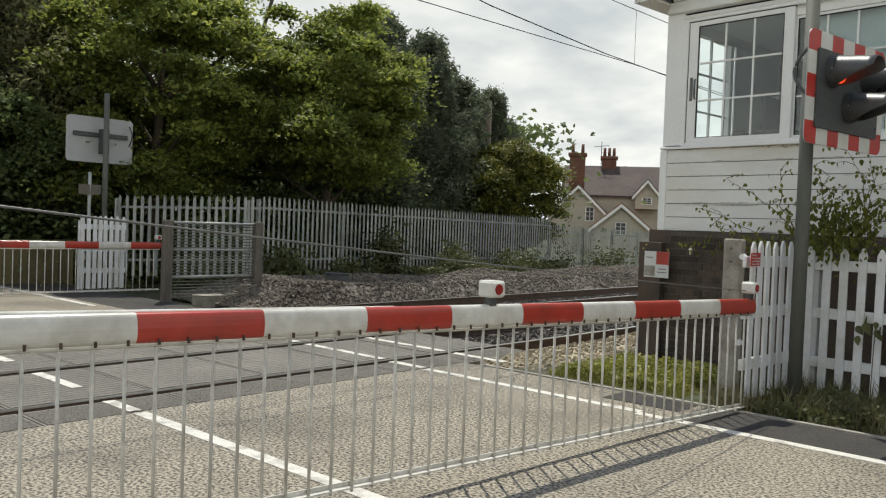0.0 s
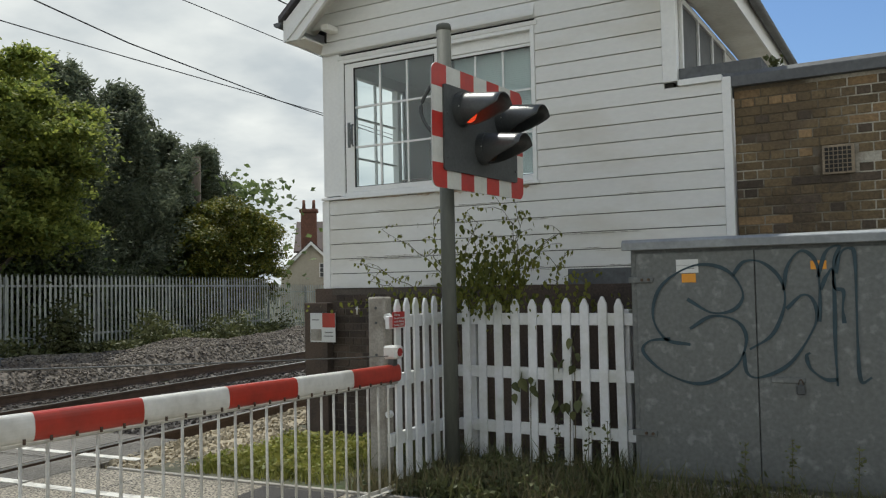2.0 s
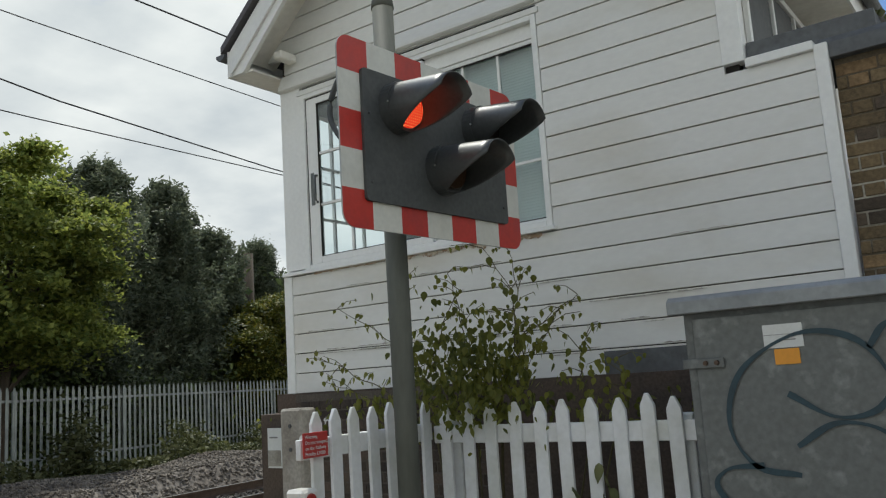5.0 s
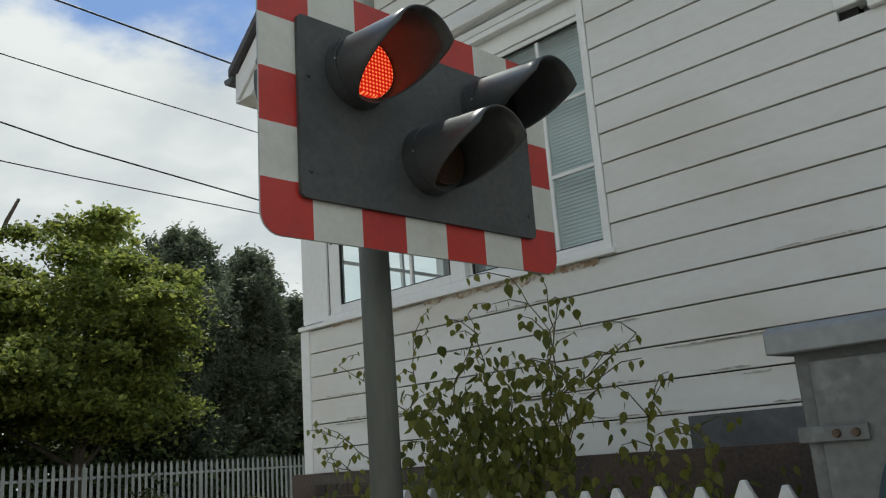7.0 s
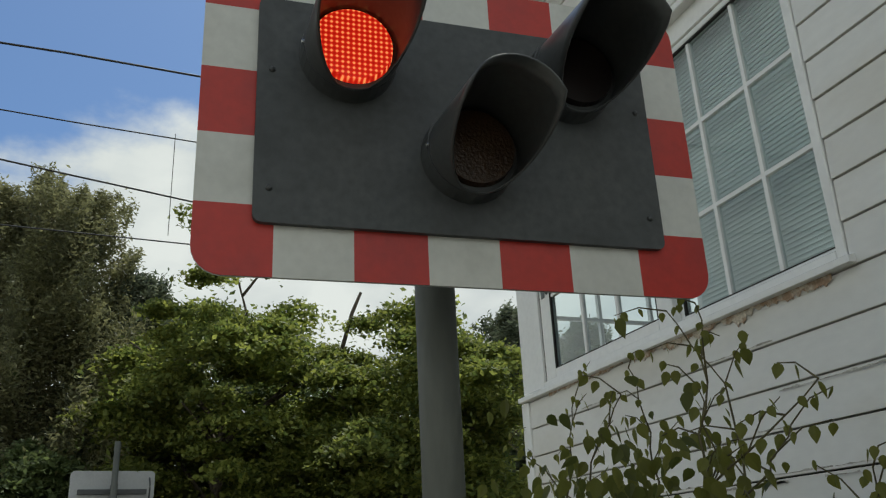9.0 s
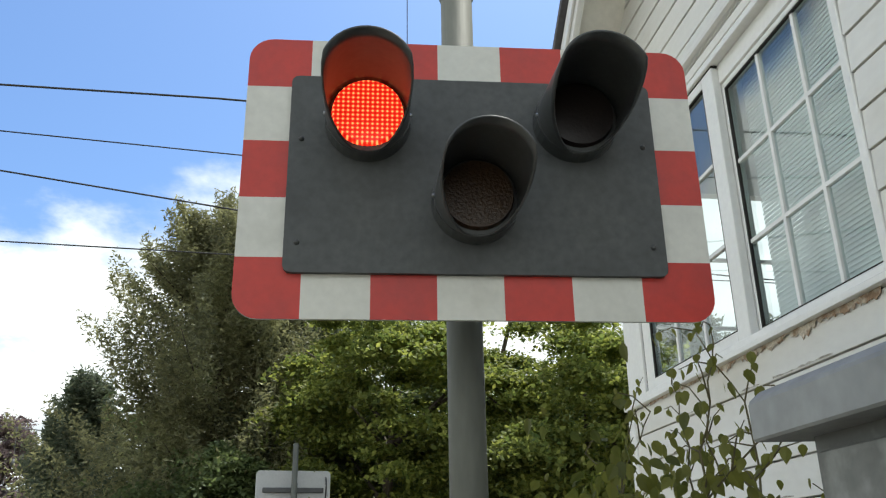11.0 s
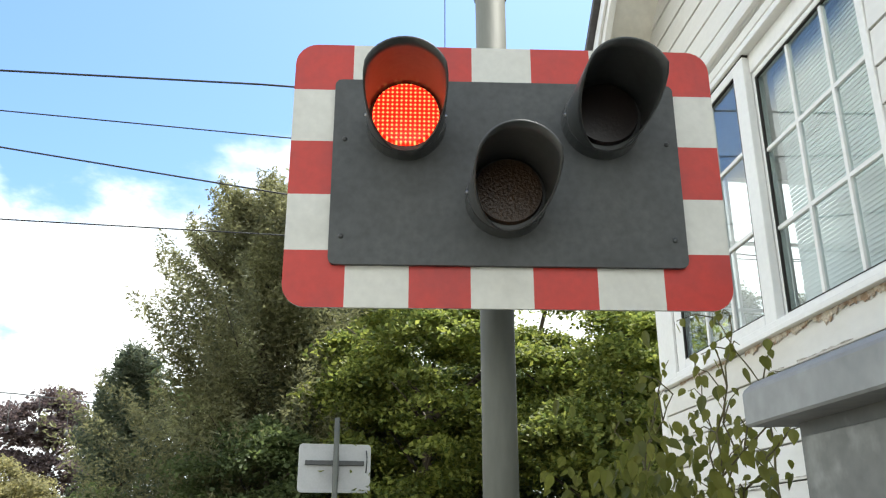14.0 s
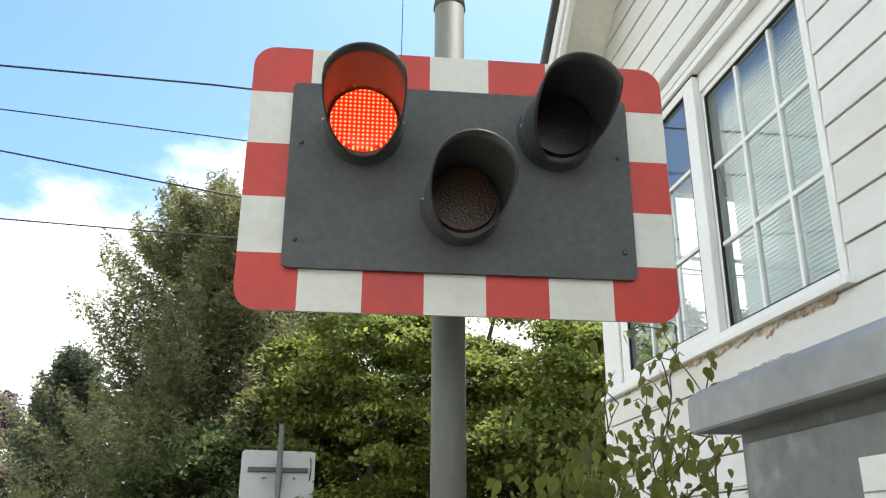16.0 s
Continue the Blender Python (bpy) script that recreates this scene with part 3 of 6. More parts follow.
# ---- the barrier over the near lane ----
def barrier(name, label, y0, y1, droop, detail):
    """A boom along y, with its skirt of hanging rods: boom segments, lamps, rods and foot bar."""
    b = thing(name, label, "barrier")
    ztop = lambda y: 0.975 + droop * (y1 - y)
    # a rounded box section, narrower towards the top
    prof = []
    for a in range(24):
        cu, sv = math.cos(2 * math.pi * a / 24), math.sin(2 * math.pi * a / 24)
        sv = math.copysign(abs(sv) ** 0.7, sv)
        prof.append(((0.042 - 0.006 * max(sv, 0)) * math.copysign(abs(cu) ** 0.55, cu), -0.066 + 0.066 * sv))
    seg, k, y = 0.6115, 0, y1
    while y > y0:
        e = max(y0, y - seg)
        bm = bmesh.new()
        r0 = [bm.verts.new((u, y, v + ztop(y))) for u, v in prof]
        r1 = [bm.verts.new((u, e, v + ztop(e))) for u, v in prof]
        bm.faces.new(r0), bm.faces.new(r1[::-1])
        for i in range(len(prof)):
            j = (i + 1) % len(prof)
            bm.faces.new((r0[i], r0[j], r1[j], r1[i]))
        part("boom_segment", mesh_of(bm, M_BOOMRED if k % 2 == 0 else M_BOOMWHITE), b, "glossy red boom segment" if k % 2 == 0 else "glossy white boom segment")
        y, k = e, k + 1
    top_rail = part("skirt_rail", tube_mesh([(0.012, y0, ztop(y0) - 0.14), (0.012, y1 - 0.02, ztop(y1) - 0.14)], 0.011, M_SKIRT, 8), b)
    part("stay_tube", tube_mesh([(-0.09, y0, ztop(y0) + 0.012), (-0.09, y1 - 4.0, ztop(y1 - 4.0) - 0.02)], 0.014, M_BOOMWHITE, 8), b)
    m_rod = tube_mesh([(0, 0, -0.83), (0, 0, 0)], 0.0085, M_SKIRT, 6)
    m_tip = tube_mesh([(0, 0, -0.002), (0, 0, 0.022)], 0.007, M_STEEL, 6)
    y = y1 - 0.007 - 0.135
    while y > y0:
        r = part("skirt_rod", m_rod, b, m=pose(0.012, y, ztop(y) - 0.135))
        if detail:
            part("bolt", m_tip, r, "small dark bolt end", m=pose(0.03, 0, 0.0))
        y -= 0.135
    part("foot_bar", prism_mesh([(-0.008, 0), (0.036, 0), (0.036, 0.008), (0.0, 0.008), (0.0, 0.032), (-0.008, 0.032)], "y", y0, y1 - 0.02, M_SKIRT), b, m=pose(0, 0, ztop(y1) - 0.945 + droop * y1, -math.degrees(math.atan(droop))))
    for yy, w in ((y1 - 3.32, 0.13), (y1 - 0.06, 0.11)):
        z = ztop(yy)
        lamp = slab("boom_lamp", b, -0.05, 0.07, yy - w / 2, yy + w / 2, z + 0.045, z + 0.145, M_BOOMWHITE, 0.014, "small white warning lamp with a red lens")
        bm = bmesh.new()
        bmesh.ops.create_cone(bm, cap_ends=True, segments=20, radius1=0.033, radius2=0.031, depth=0.008)
        part("lens", mesh_of(bm, M_REDLENS), lamp, "dark red lens", m=pose(0.072, yy, z + 0.095, 0, 90, 0))
        slab("bracket", lamp, -0.02, 0.03, yy - 0.03, yy + 0.03, z - 0.01, z + 0.05, M_BLACK, 0.004, "black lamp bracket")
    bm = bmesh.new()
    box(bm, -0.22, 0.22, y0 - 0.55, y0 - 0.05, 0.0, 1.25)
    part("pedestal", mesh_of(bm, M_GALV, 0.02), b, "grey barrier machine pedestal")
    return b


near_barrier = barrier("barrier", "lowered red and white level crossing barrier with rod skirt", -2.9, 7.40, 0.024, True)
near_barrier.matrix_basis = pose(-2.98, 0, 0, 0, 0, 0)
far_barrier = barrier("barrier", "lowered red and white barrier on the far side of the railway", -2.2, 7.6, 0.0, False)
far_barrier.matrix_basis = pose(-15.4, 0, -0.02, 0, 0, 0)

# cable from the boom end, pulled taut
CABLE_D = Vector((0.143, -0.986, 0.082))
c0 = Vector((-2.99, 7.36, 1.04))
cable = tagged(new("stay_cable", tube_mesh([c0 + CABLE_D * (9 * k / 12) + Vector((0, 0, -0.0008 * k * (12 - k))) for k in range(13)], 0.0045, M_CABLE, 6)), "thin taut grey steel stay cable at the barrier", "cable")


# ---- the wig-wag signal ----
def signal_board(name, label, lit=True):
    """Board with its chequered border, black panel, three hooded lamps and pole. Local: faces +x, centre of the board at the origin."""
    s = thing(name, label, "traffic signal")
    W, Hh, bw = 0.713, 0.467, 0.14
    r = 0.075

    def rounded(w, h, rad, n=6):
        pts = []
        for cx, cy, a0 in ((w - rad, h - rad, 0), (-w + rad, h - rad, 90), (-w + rad, -h + rad, 180), (w - rad, -h + rad, 270)):
            pts += [(cx + rad * math.cos(radians(a0 + 90 * k / n)), cy + rad * math.sin(radians(a0 + 90 * k / n))) for k in range(n + 1)]
        return pts
    part("backing_sheet", prism_mesh(rounded(W, Hh, r), "x", -0.008, 0.0, M_BACK), s, "plain grey metal back of the board")
    # border cells: seven along, five up, alternating from red corners
    cuts = {-1: (-W, -0.519, -0.318, -0.123, 0.076, 0.281, 0.494, W), 1: (-W, -0.516, -0.314, -0.112, 0.093, 0.297, 0.5, W)}
    zs = [-0.281, -0.090, 0.100, 0.292]
    for k in range(1, 6):
        for sz, z0, z1 in ((-1, -Hh, -Hh + bw + 0.03), (1, Hh - bw - 0.02, Hh)):
            slab("border_cell", s, 0.001, 0.004, cuts[sz][k], cuts[sz][k + 1], z0, z1, M_RED if k % 2 == 0 else M_SHEET, 0, "red reflective cell" if k % 2 == 0 else "white reflective cell")
    for k in range(3):
        for y0, y1 in ((-W, -W + bw), (W - bw, W)):
            slab("border_cell", s, 0.001, 0.004, y0, y1, zs[k], zs[k + 1], M_SHEET if k % 2 == 0 else M_RED, 0, "white reflective cell" if k % 2 == 0 else "red reflective cell")
    for sy in (-1, 1):
        for sz in (-1, 1):
            yi, zi = cuts[sz][1 if sy < 0 else 6], (zs[0] if sz < 0 else zs[3])
            arc = [(sy * (W - r + r * math.sin(radians(90 * k / 6))), sz * (Hh - r + r * math.cos(radians(90 * k / 6)))) for k in range(7)]
            part("border_corner", prism_mesh([(yi, zi), (yi, sz * Hh)] + arc + [(sy * W, zi)], "x", 0.001, 0.004, M_RED), s, "red rounded border corner")
    part("panel", prism_mesh([(u, v - 0.0045) for u, v in rounded(W - bw, 0.3275, 0.022, 3)], "x", 0.0045, 0.022, M_BLACK), s, "matt black backboard")
    for y, z in ((-0.535, 0.10), (0.535, 0.10), (-0.535, -0.24), (0.535, -0.24)):
        bm = bmesh.new()
        bmesh.ops.create_uvsphere(bm, u_segments=8, v_segments=5, radius=0.009)
        part("screw", mesh_of(bm, M_HOOD), s, m=pose(0.022, y, z))
    for i, (y, z) in enumerate(((-0.334, 0.158), (0.318, 0.172), (-0.007, -0.108))):
        red = i < 2
        lampp = thing("lamp_unit", "", "")
        lampp.parent = s
        lampp.matrix_basis = pose(0.022, y, z)
        for key in ("label", "category"):
            if key in lampp:
                del lampp[key]
        R, n = 0.127, 36
        bm = bmesh.new()
        bmesh.ops.create_cone(bm, cap_ends=True, segments=32, radius1=R + 0.005, radius2=R + 0.004, depth=0.06)
        body = part("lamp_body", mesh_of(bm, M_HOOD), lampp, "round black lamp housing", m=pose(0.03, 0, 0, 0, 90, 0))
        bm = bmesh.new()
        bmesh.ops.create_cone(bm, cap_ends=True, segments=32, radius1=0.110, radius2=0.106, depth=0.02)
        m_l = mesh_of(bm, M_LIT if (lit and i == 0) else M_DARKLENS if red else M_AMBERLENS)
        for v in m_l.vertices:
            v.co = Vector((v.co.z, v.co.y, -v.co.x))
        part("lens", m_l, lampp, "glowing red dotted lens" if (lit and i == 0) else "dark unlit lens", m=pose(0.07, 0, 0))
        # hood: a long tube tilted down, its mouth cut back at the bottom
        bm = bmesh.new()
        out, inn = [], []
        rows = 6
        for ring, rad in ((out, R), (inn, R - 0.006)):
            for k in range(rows + 1):
                row = []
                for a in range(n):
                    th = 2 * math.pi * a / n
                    c = math.cos(th)
                    reach = 0.03 + 0.32 * min(1.0, max(0.0, (c + 0.95) / 1.25)) ** 0.9
                    x = 0.035 + reach * k / rows
                    row.append(bm.verts.new((x, rad * math.sin(th), rad * c - 0.11 * (x - 0.035))))
                ring.append(row)
        for k in range(rows):
            for a in range(n):
                b2 = (a + 1) % n
                bm.faces.new((out[k][a], out[k][b2], out[k + 1][b2], out[k + 1][a]))
                bm.faces.new((inn[k][a], inn[k + 1][a], inn[k + 1][b2], inn[k][b2]))
        for a in range(n):
            b2 = (a + 1) % n
            bm.faces.new((out[rows][a], out[rows][b2], inn[rows][b2], inn[rows][a]))
            bm.faces.new((out[0][a], inn[0][a], inn[0][b2], out[0][b2]))
        part("hood", mesh_of(bm, M_HOOD, smooth=True), lampp, "long black tubular hood")
        for a in (-1, 1):
            bm = bmesh.new()
            bmesh.ops.create_uvsphere(bm, u_segments=6, v_segments=4, radius=0.006)
            part("hood_screw", mesh_of(bm, M_RAILTOP), lampp, "", m=pose(0.06, a * (R + 0.003), 0.0))
    # behind the board: cross bar, bracket and cable loop
    slab("cross_bar", s, -0.06, -0.008, -0.58, 0.58, 0.055, 0.145, M_HOOD, 0.006, "dark horizontal stiffening bar")
    slab("mount_bracket", s, -0.285, -0.008, -0.06, 0.04, -0.28, 0.22, M_BLACK, 0.008, "dark mounting bracket")
    loop = [(-0.03 - 0.13 * math.sin(math.pi * k / 14), -0.62, 0.34 - 0.42 * k / 14) for k in range(15)]
    part("cable_loop", tube_mesh(loop, 0.014, M_BLACK, 8), s, "looped black cable")
    return s


BOARD = (-2.479, 7.944, 2.775)
signal = signal_board("level_crossing_signal", "wig-wag signal with red and white chequered border, one lamp lit")
signal.matrix_basis = pose(*BOARD, 0, 0.5, -3.3)
px, py = -0.336, -0.006
pole = part("pole", tube_mesh([(px, py, -2.78), (px, py, 0.95)], 0.06, M_POLE, 28), signal, "grey painted steel pole", m=pose(0, 0, 0, 0, -0.5, 0))
part("pole_cap", tube_mesh([(px, py, 0.92), (px, py, 0.965), (px, py, 0.975)], 0.066, M_POLE, 28, 0.055), pole, "grey pole cap")
far_signal = signal_board("level_crossing_signal", "far wig-wag signal seen from its plain grey back", False)
far_signal.matrix_basis = pose(-17.1, 7.0, 3.0, 0, 0, 186)
fp = part("pole", tube_mesh([(-0.26, 0.0, -3.1), (-0.26, 0.0, 0.95)], 0.055, M_POLE, 14), far_signal, "grey steel pole")


# ---- picket fences ----
def picket_mesh(h, w=0.076, t=0.022):
    return prism_mesh([(-w / 2, 0), (w / 2, 0), (w / 2, h - 0.06), (w * 0.12, h), (-w * 0.12, h), (-w / 2, h - 0.06)], "y", -t, 0, M_FENCE, 0.003)


def picket_fence(label, at, turn, n, step, height, rails, posts=()):
    f = thing("picket_fence", label, "fence", at, turn)
    me = picket_mesh(height)
    rg = random.Random(n)
    for k in range(n):
        part("picket", me, f, m=pose(step * (k + 0.5) + rg.uniform(-0.004, 0.004), 0, rg.uniform(-0.012, 0.008), 0, rg.uniform(-0.6, 0.6), 0))
    for z in rails:
        slab("fence_rail", f, -0.02, step * n + 0.02, 0.002, 0.04, z, z + 0.10, M_FENCE, 0.004)
    for x in posts:
        slab("fence_post", f, x - 0.045, x + 0.045, 0.042, 0.13, -0.1, height - 0.1, M_FENCE, 0.006)
    return f


picket_fence("white painted picket fence with pointed tops, facing the road", (-3.03, 8.5, 0.07), 0, 10, 0.157, 1.38, (1.15, 0.69, 0.22), (0.1, 1.5))
picket_fence("white painted picket fence end beside the concrete post", (-3.06, 7.45, 0.06), 90, 7, 0.148, 1.42, (1.18, 0.72, 0.26), ())
picket_fence("small white picket fence on the far side", (-16.0, 6.25, 0.02), 90, 8, 0.11, 1.42, (1.15, 0.72, 0.3), (0.05,))
post = tagged(new("concrete_post", boxmesh(-3.37, -3.21, 7.58, 7.70, -0.1, 1.49, M_CONCRETE, 0.012)), "weathered grey concrete gate post", "post")
for z in (1.33, 0.55):
    bm = bmesh.new()
    bmesh.ops.create_cone(bm, cap_ends=True, segments=16, radius1=0.03, radius2=0.026, depth=0.04)
    part("knob", mesh_of(bm, M_FENCE), post, "white round hinge boss", m=pose(-3.17, 7.57, z, 90, 0, 0))
for z in (1.40, 1.28, 1.02):
    bm = bmesh.new()
    bmesh.ops.create_cone(bm, cap_ends=True, segments=10, radius1=0.011, radius2=0.011, depth=0.006)
    part("bolt_hole", mesh_of(bm, M_BLACK), post, "", m=pose(-3.29, 7.578, z, 90, 0, 0))

warning = thing("warning_sign", "small red railway trespass warning sign on the picket fence", "sign", (-3.025, 7.47, 1.315), 90)
slab("plate", warning, -0.085, 0.085, -0.03, -0.022, -0.06, 0.06, M_SIGNRED, 0.002)


def lettering(text, size, at, parent, mat, turn=(90, 0, 0), align="LEFT"):
    cu = bpy.data.curves.new("lettering", "FONT")
    cu.body, cu.size, cu.align_x, cu.extrude = text, size, align, 0.0006
    cu.materials.append(mat)
    ob = new("lettering", cu)
    ob.parent = parent
    ob.matrix_basis = pose(*at, *turn)
    return ob


for k, line in enumerate(("Warning", "Do not trespass", "on the Railway", "Penalty £1000")):
    lettering(line, 0.024, (-0.075, -0.032, 0.032 - 0.027 * k), warning, M_STICKER)

# ---- roadside cabinet ----
cab = thing("equipment_cabinet", "grey galvanised two-door roadside cabinet with dark graffiti", "cabinet", (-1.39, 8.195, -0.015))
slab("body", cab, 0.03, 1.93, 0.03, 0.62, -0.05, 1.84, M_GALV, 0.004)
slab("base_plinth", cab, 0.02, 1.94, 0.02, 0.63, -0.1, 0.10, M_CONCRETE, 0.01, "concrete base under the cabinet")
part("lid", prism_mesh([(-0.04, 1.825), (-0.04, 1.885), (-0.015, 1.905), (0.66, 1.93), (0.69, 1.90), (0.69, 1.84)], "x", -0.02, 1.98, M_LID, 0.004), cab, "sloping zinc grey lid with a folded edge")
for x0, x1 in ((0.075, 0.930), (0.937, 1.885)):
    d = slab("door", cab, x0, x1, 0.006, 0.03, 0.14, 1.80, M_GALV, 0.003)
    if x0 < 0.5:
        for z in (1.60, 0.45):
            slab("hinge", d, 0.02, x0 + 0.13, -0.012, 0.006, z - 0.022, z + 0.022, M_GALV, 0.003, "galvanised strap hinge")
            for xx in (x0 + 0.05, x0 + 0.10):
                bm = bmesh.new()
                bmesh.ops.create_cone(bm, cap_ends=True, segments=10, radius1=0.012, radius2=0.01, depth=0.012)
                part("hinge_bolt", mesh_of(bm, M_STEEL), d, "dark bolt head", m=pose(xx, -0.018, z, 90, 0, 0))
    else:
        slab("hasp", d, 1.02, 1.24, -0.006, 0.006, 0.865, 0.905, M_GALV, 0.003, "flat hasp")
        slab("padlock", d, 1.185, 1.24, -0.03, -0.008, 0.79, 0.855, M_BLACK, 0.006, "dark padlock")
        part("shackle", tube_mesh([(1.198 + 0.015 - 0.015 * math.cos(math.pi * k / 8), -0.02, 0.85 + 0.045 * math.sin(math.pi * k / 8)) for k in range(9)], 0.004, M_STEEL, 6), d, "padlock shackle")
slab("white_label", cab, 0.382, 0.543, 0.0, 0.004, 1.645, 1.745, M_STICKER, 0, "small white plate with unreadable print")
slab("label_print", cab, 0.44, 0.515, -0.002, -0.0005, 1.675, 1.68, M_PRINT, 0)
slab("label_fold", cab, 0.383, 0.542, -0.002, -0.0005, 1.70, 1.702, M_PRINT, 0)
slab("orange_label", cab, 0.42, 0.522, 0.0, 0.004, 1.575, 1.64, M_ORANGE, 0, "orange label")
slab("orange_label", cab, 1.30, 1.40, 0.0, 0.004, 1.65, 1.71, M_ORANGE, 0, "orange label")


def spray(points, width=0.012):
    """A flat ribbon of paint along a smooth line through (u, w) points on the doors."""
    p = [np.array(q, float) for q in points]
    p = [2 * p[0] - p[1]] + p + [2 * p[-1] - p[-2]]
    line = []
    for i in range(1, len(p) - 2):
        for k in range(8):
            t = k / 8
            line.append(0.5 * ((2 * p[i]) + (p[i + 1] - p[i - 1]) * t + (2 * p[i - 1] - 5 * p[i] + 4 * p[i + 1] - p[i + 2]) * t * t + (3 * p[i] - p[i - 1] - 3 * p[i + 1] + p[i + 2]) * t ** 3))
    line.append(p[-2])
    vs, fs = [], []
    for i, q in enumerate(line):
        d = line[min(i + 1, len(line) - 1)] - line[max(i - 1, 0)]
        d = d / (np.linalg.norm(d) + 1e-9)
        w = width * (0.85 + 0.3 * math.sin(i * 0.37))
        for s in (-1, 1):
            vs.append((q[0] - s * d[1] * w, -0.0035, q[1] + s * d[0] * w))
    for i in range(len(line) - 1):
        fs.append((2 * i, 2 * i + 1, 2 * i + 3, 2 * i + 2))
    return raw_mesh("spray", vs, fs, M_GRAFFITI)


def G(px_, py_):
    """Place on the doors of a point of the lettering's sketch, in hundredths across and up."""
    return (-0.187 + 0.002625 * px_ - 6.48e-7 * px_ * px_, 1.70 - 0.00217 * (py_ - 152))


STROKES = [
    [(268, 420), (190, 402), (152, 320), (185, 215), (290, 152), (390, 170), (443, 245), (415, 300), (340, 312), (262, 266)],
    [(268, 366), (340, 324), (420, 340), (450, 400), (410, 490), (300, 550), (190, 520), (120, 450), (140, 410), (205, 402)],
    [(412, 188), (450, 145), (510, 148), (570, 200), (585, 280), (540, 380), (460, 432)],
    [(440, 440), (450, 510), (500, 520), (600, 470), (690, 350), (690, 280), (650, 255), (590, 300)],
    [(582, 240), (600, 160), (650, 115), (700, 150), (712, 240), (706, 340)],
    [(706, 200), (740, 120), (790, 105), (770, 150), (765, 230), (800, 245), (795, 300), (800, 345)],
    [(715, 240), (740, 195), (765, 190), (762, 400), (765, 540)],
    [(768, 520), (720, 520), (670, 490), (655, 450), (668, 438)],
    [(775, 190), (790, 130), (830, 112), (850, 150), (848, 400), (855, 520), (900, 510)],
]
for st in STROKES:
    part("graffiti_stroke", spray([G(*q) for q in st]), cab, "dark blue sprayed line")
# ---- the signal box ----
WY, XL, XR = 9.45, -5.23, -1.30  # gable face, and the two side walls
Z0, ZS, ZT = 1.556, 2.555, 4.18   # foot of the boards, window sill line, eaves
DEEP = 14.6
sb = thing("signal_box", "white weatherboarded railway signal box on a dark brick base", "building")


def bricks(parent, x0, x1, z0, z1, face, mats, mortar, seed, course=0.0785, skip=None):
    """Brickwork in English bond on a face that looks towards -y: mortar bed, and proud bricks."""
    bed = slab("mortar_bed", parent, x0, x1, face + 0.006, face + 0.10, z0, z1, mortar, 0)
    rg = random.Random(seed)
    shapes = {}
    for w in (0.213, 0.101):
        bm = bmesh.new()
        box(bm, 0, w, 0, 0.09, 0, course - 0.011)
        shapes[w] = [mesh_of(bm, m, 0.003) if i == 0 else None for i, m in enumerate(mats)]
        for i, m in enumerate(mats[1:], 1):
            bm = bmesh.new()
            box(bm, 0, w, 0, 0.09, 0, course - 0.011)
            shapes[w][i] = mesh_of(bm, m, 0.003)
    row, z = 0, z0 + 0.004
    while z + course <= z1 + 0.02:
        w = 0.213 if row % 2 else 0.101
        x = x0 + (0.0 if row % 2 else -0.05)
        while x < x1 - 0.03:
            xa, xb = max(x, x0), min(x + w, x1)
            if xb - xa > 0.03 and not (skip and skip(xa, xb, z)):
                k = min(len(mats) - 1, int(rg.random() ** 2 * len(mats)))
                m = pose(xa, face + rg.uniform(-0.004, 0.004), z, 0, rg.uniform(-0.5, 0.5), 0)
                if xb - xa < w - 0.001:
                    m = m @ Matrix.Diagonal(((xb - xa) / w, 1, 1, 1))
                part("brick", shapes[w][k], bed, m=m)
            x += w + 0.011
        z += course
        row += 1
    return bed


M_BRICK2 = material("dark burnt brick", (0.09, 0.068, 0.048), 0.9, vary=0.3, scale=3, fine=45, bump=0.5, rand=0.3)
M_BRICK3 = material("pale worn brick", (0.25, 0.165, 0.085), 0.9, vary=0.3, scale=3, fine=45, bump=0.5, rand=0.2)
plinth = slab("plinth", sb, XL - 0.10, -0.9, 9.36, DEEP, -0.1, Z0 - 0.002, M_DARKBRICK, 0, "dark sooty brick base")
plinth_end = slab("pier", sb, -5.36, -5.05, 9.20, 9.36, -0.1, 1.40, M_DARKBRICK, 0.004, "stepped brick corner pier")

# boards, lapped, each with its lower edge proud
STEP = 0.1637


def board(x0, x1, z, h=STEP):
    prof = [(WY + 0.01, z), (WY - 0.026, z), (WY - 0.027, z + 0.004), (WY - 0.019, z + h - 0.007), (WY + 0.01, z + h - 0.006)]
    me = prism_mesh(prof, "x", x0, x1, M_WHITE)
    return part("weatherboard", me, sb)


# wall behind the boards painted near-black to deepen the shadow lines at the joints
slab("front_wall", sb, XL, XR, WY + 0.012, WY + 0.10, Z0, ZS + 0.02, M_GAP, 0)
slab("front_wall", sb, -2.64, XR, WY + 0.012, WY + 0.10, ZS + 0.02, ZT, M_GAP, 0)
slab("front_wall", sb, XL, -2.64, WY + 0.012, WY + 0.10, 4.12, ZT, M_GAP, 0)
slab("front_wall", sb, XR, -0.86, WY + 0.012, WY + 0.10, Z0, 3.30, M_GAP, 0)
for k in range(6):
    board(XL + 0.06, -0.86, Z0 + STEP * k)
z = Z0 + STEP * 6
while z < ZT - 0.02:
    board(-2.625, -0.86 if z < 3.18 else XR - 0.08, z)
    z += STEP
board(XR - 0.08, -0.86, Z0 + STEP * 10, 0.112)
APEX, EAVE_L, EAVE_R, PITCH = -3.24, -5.48, -0.92, 0.84
ZE = 4.54
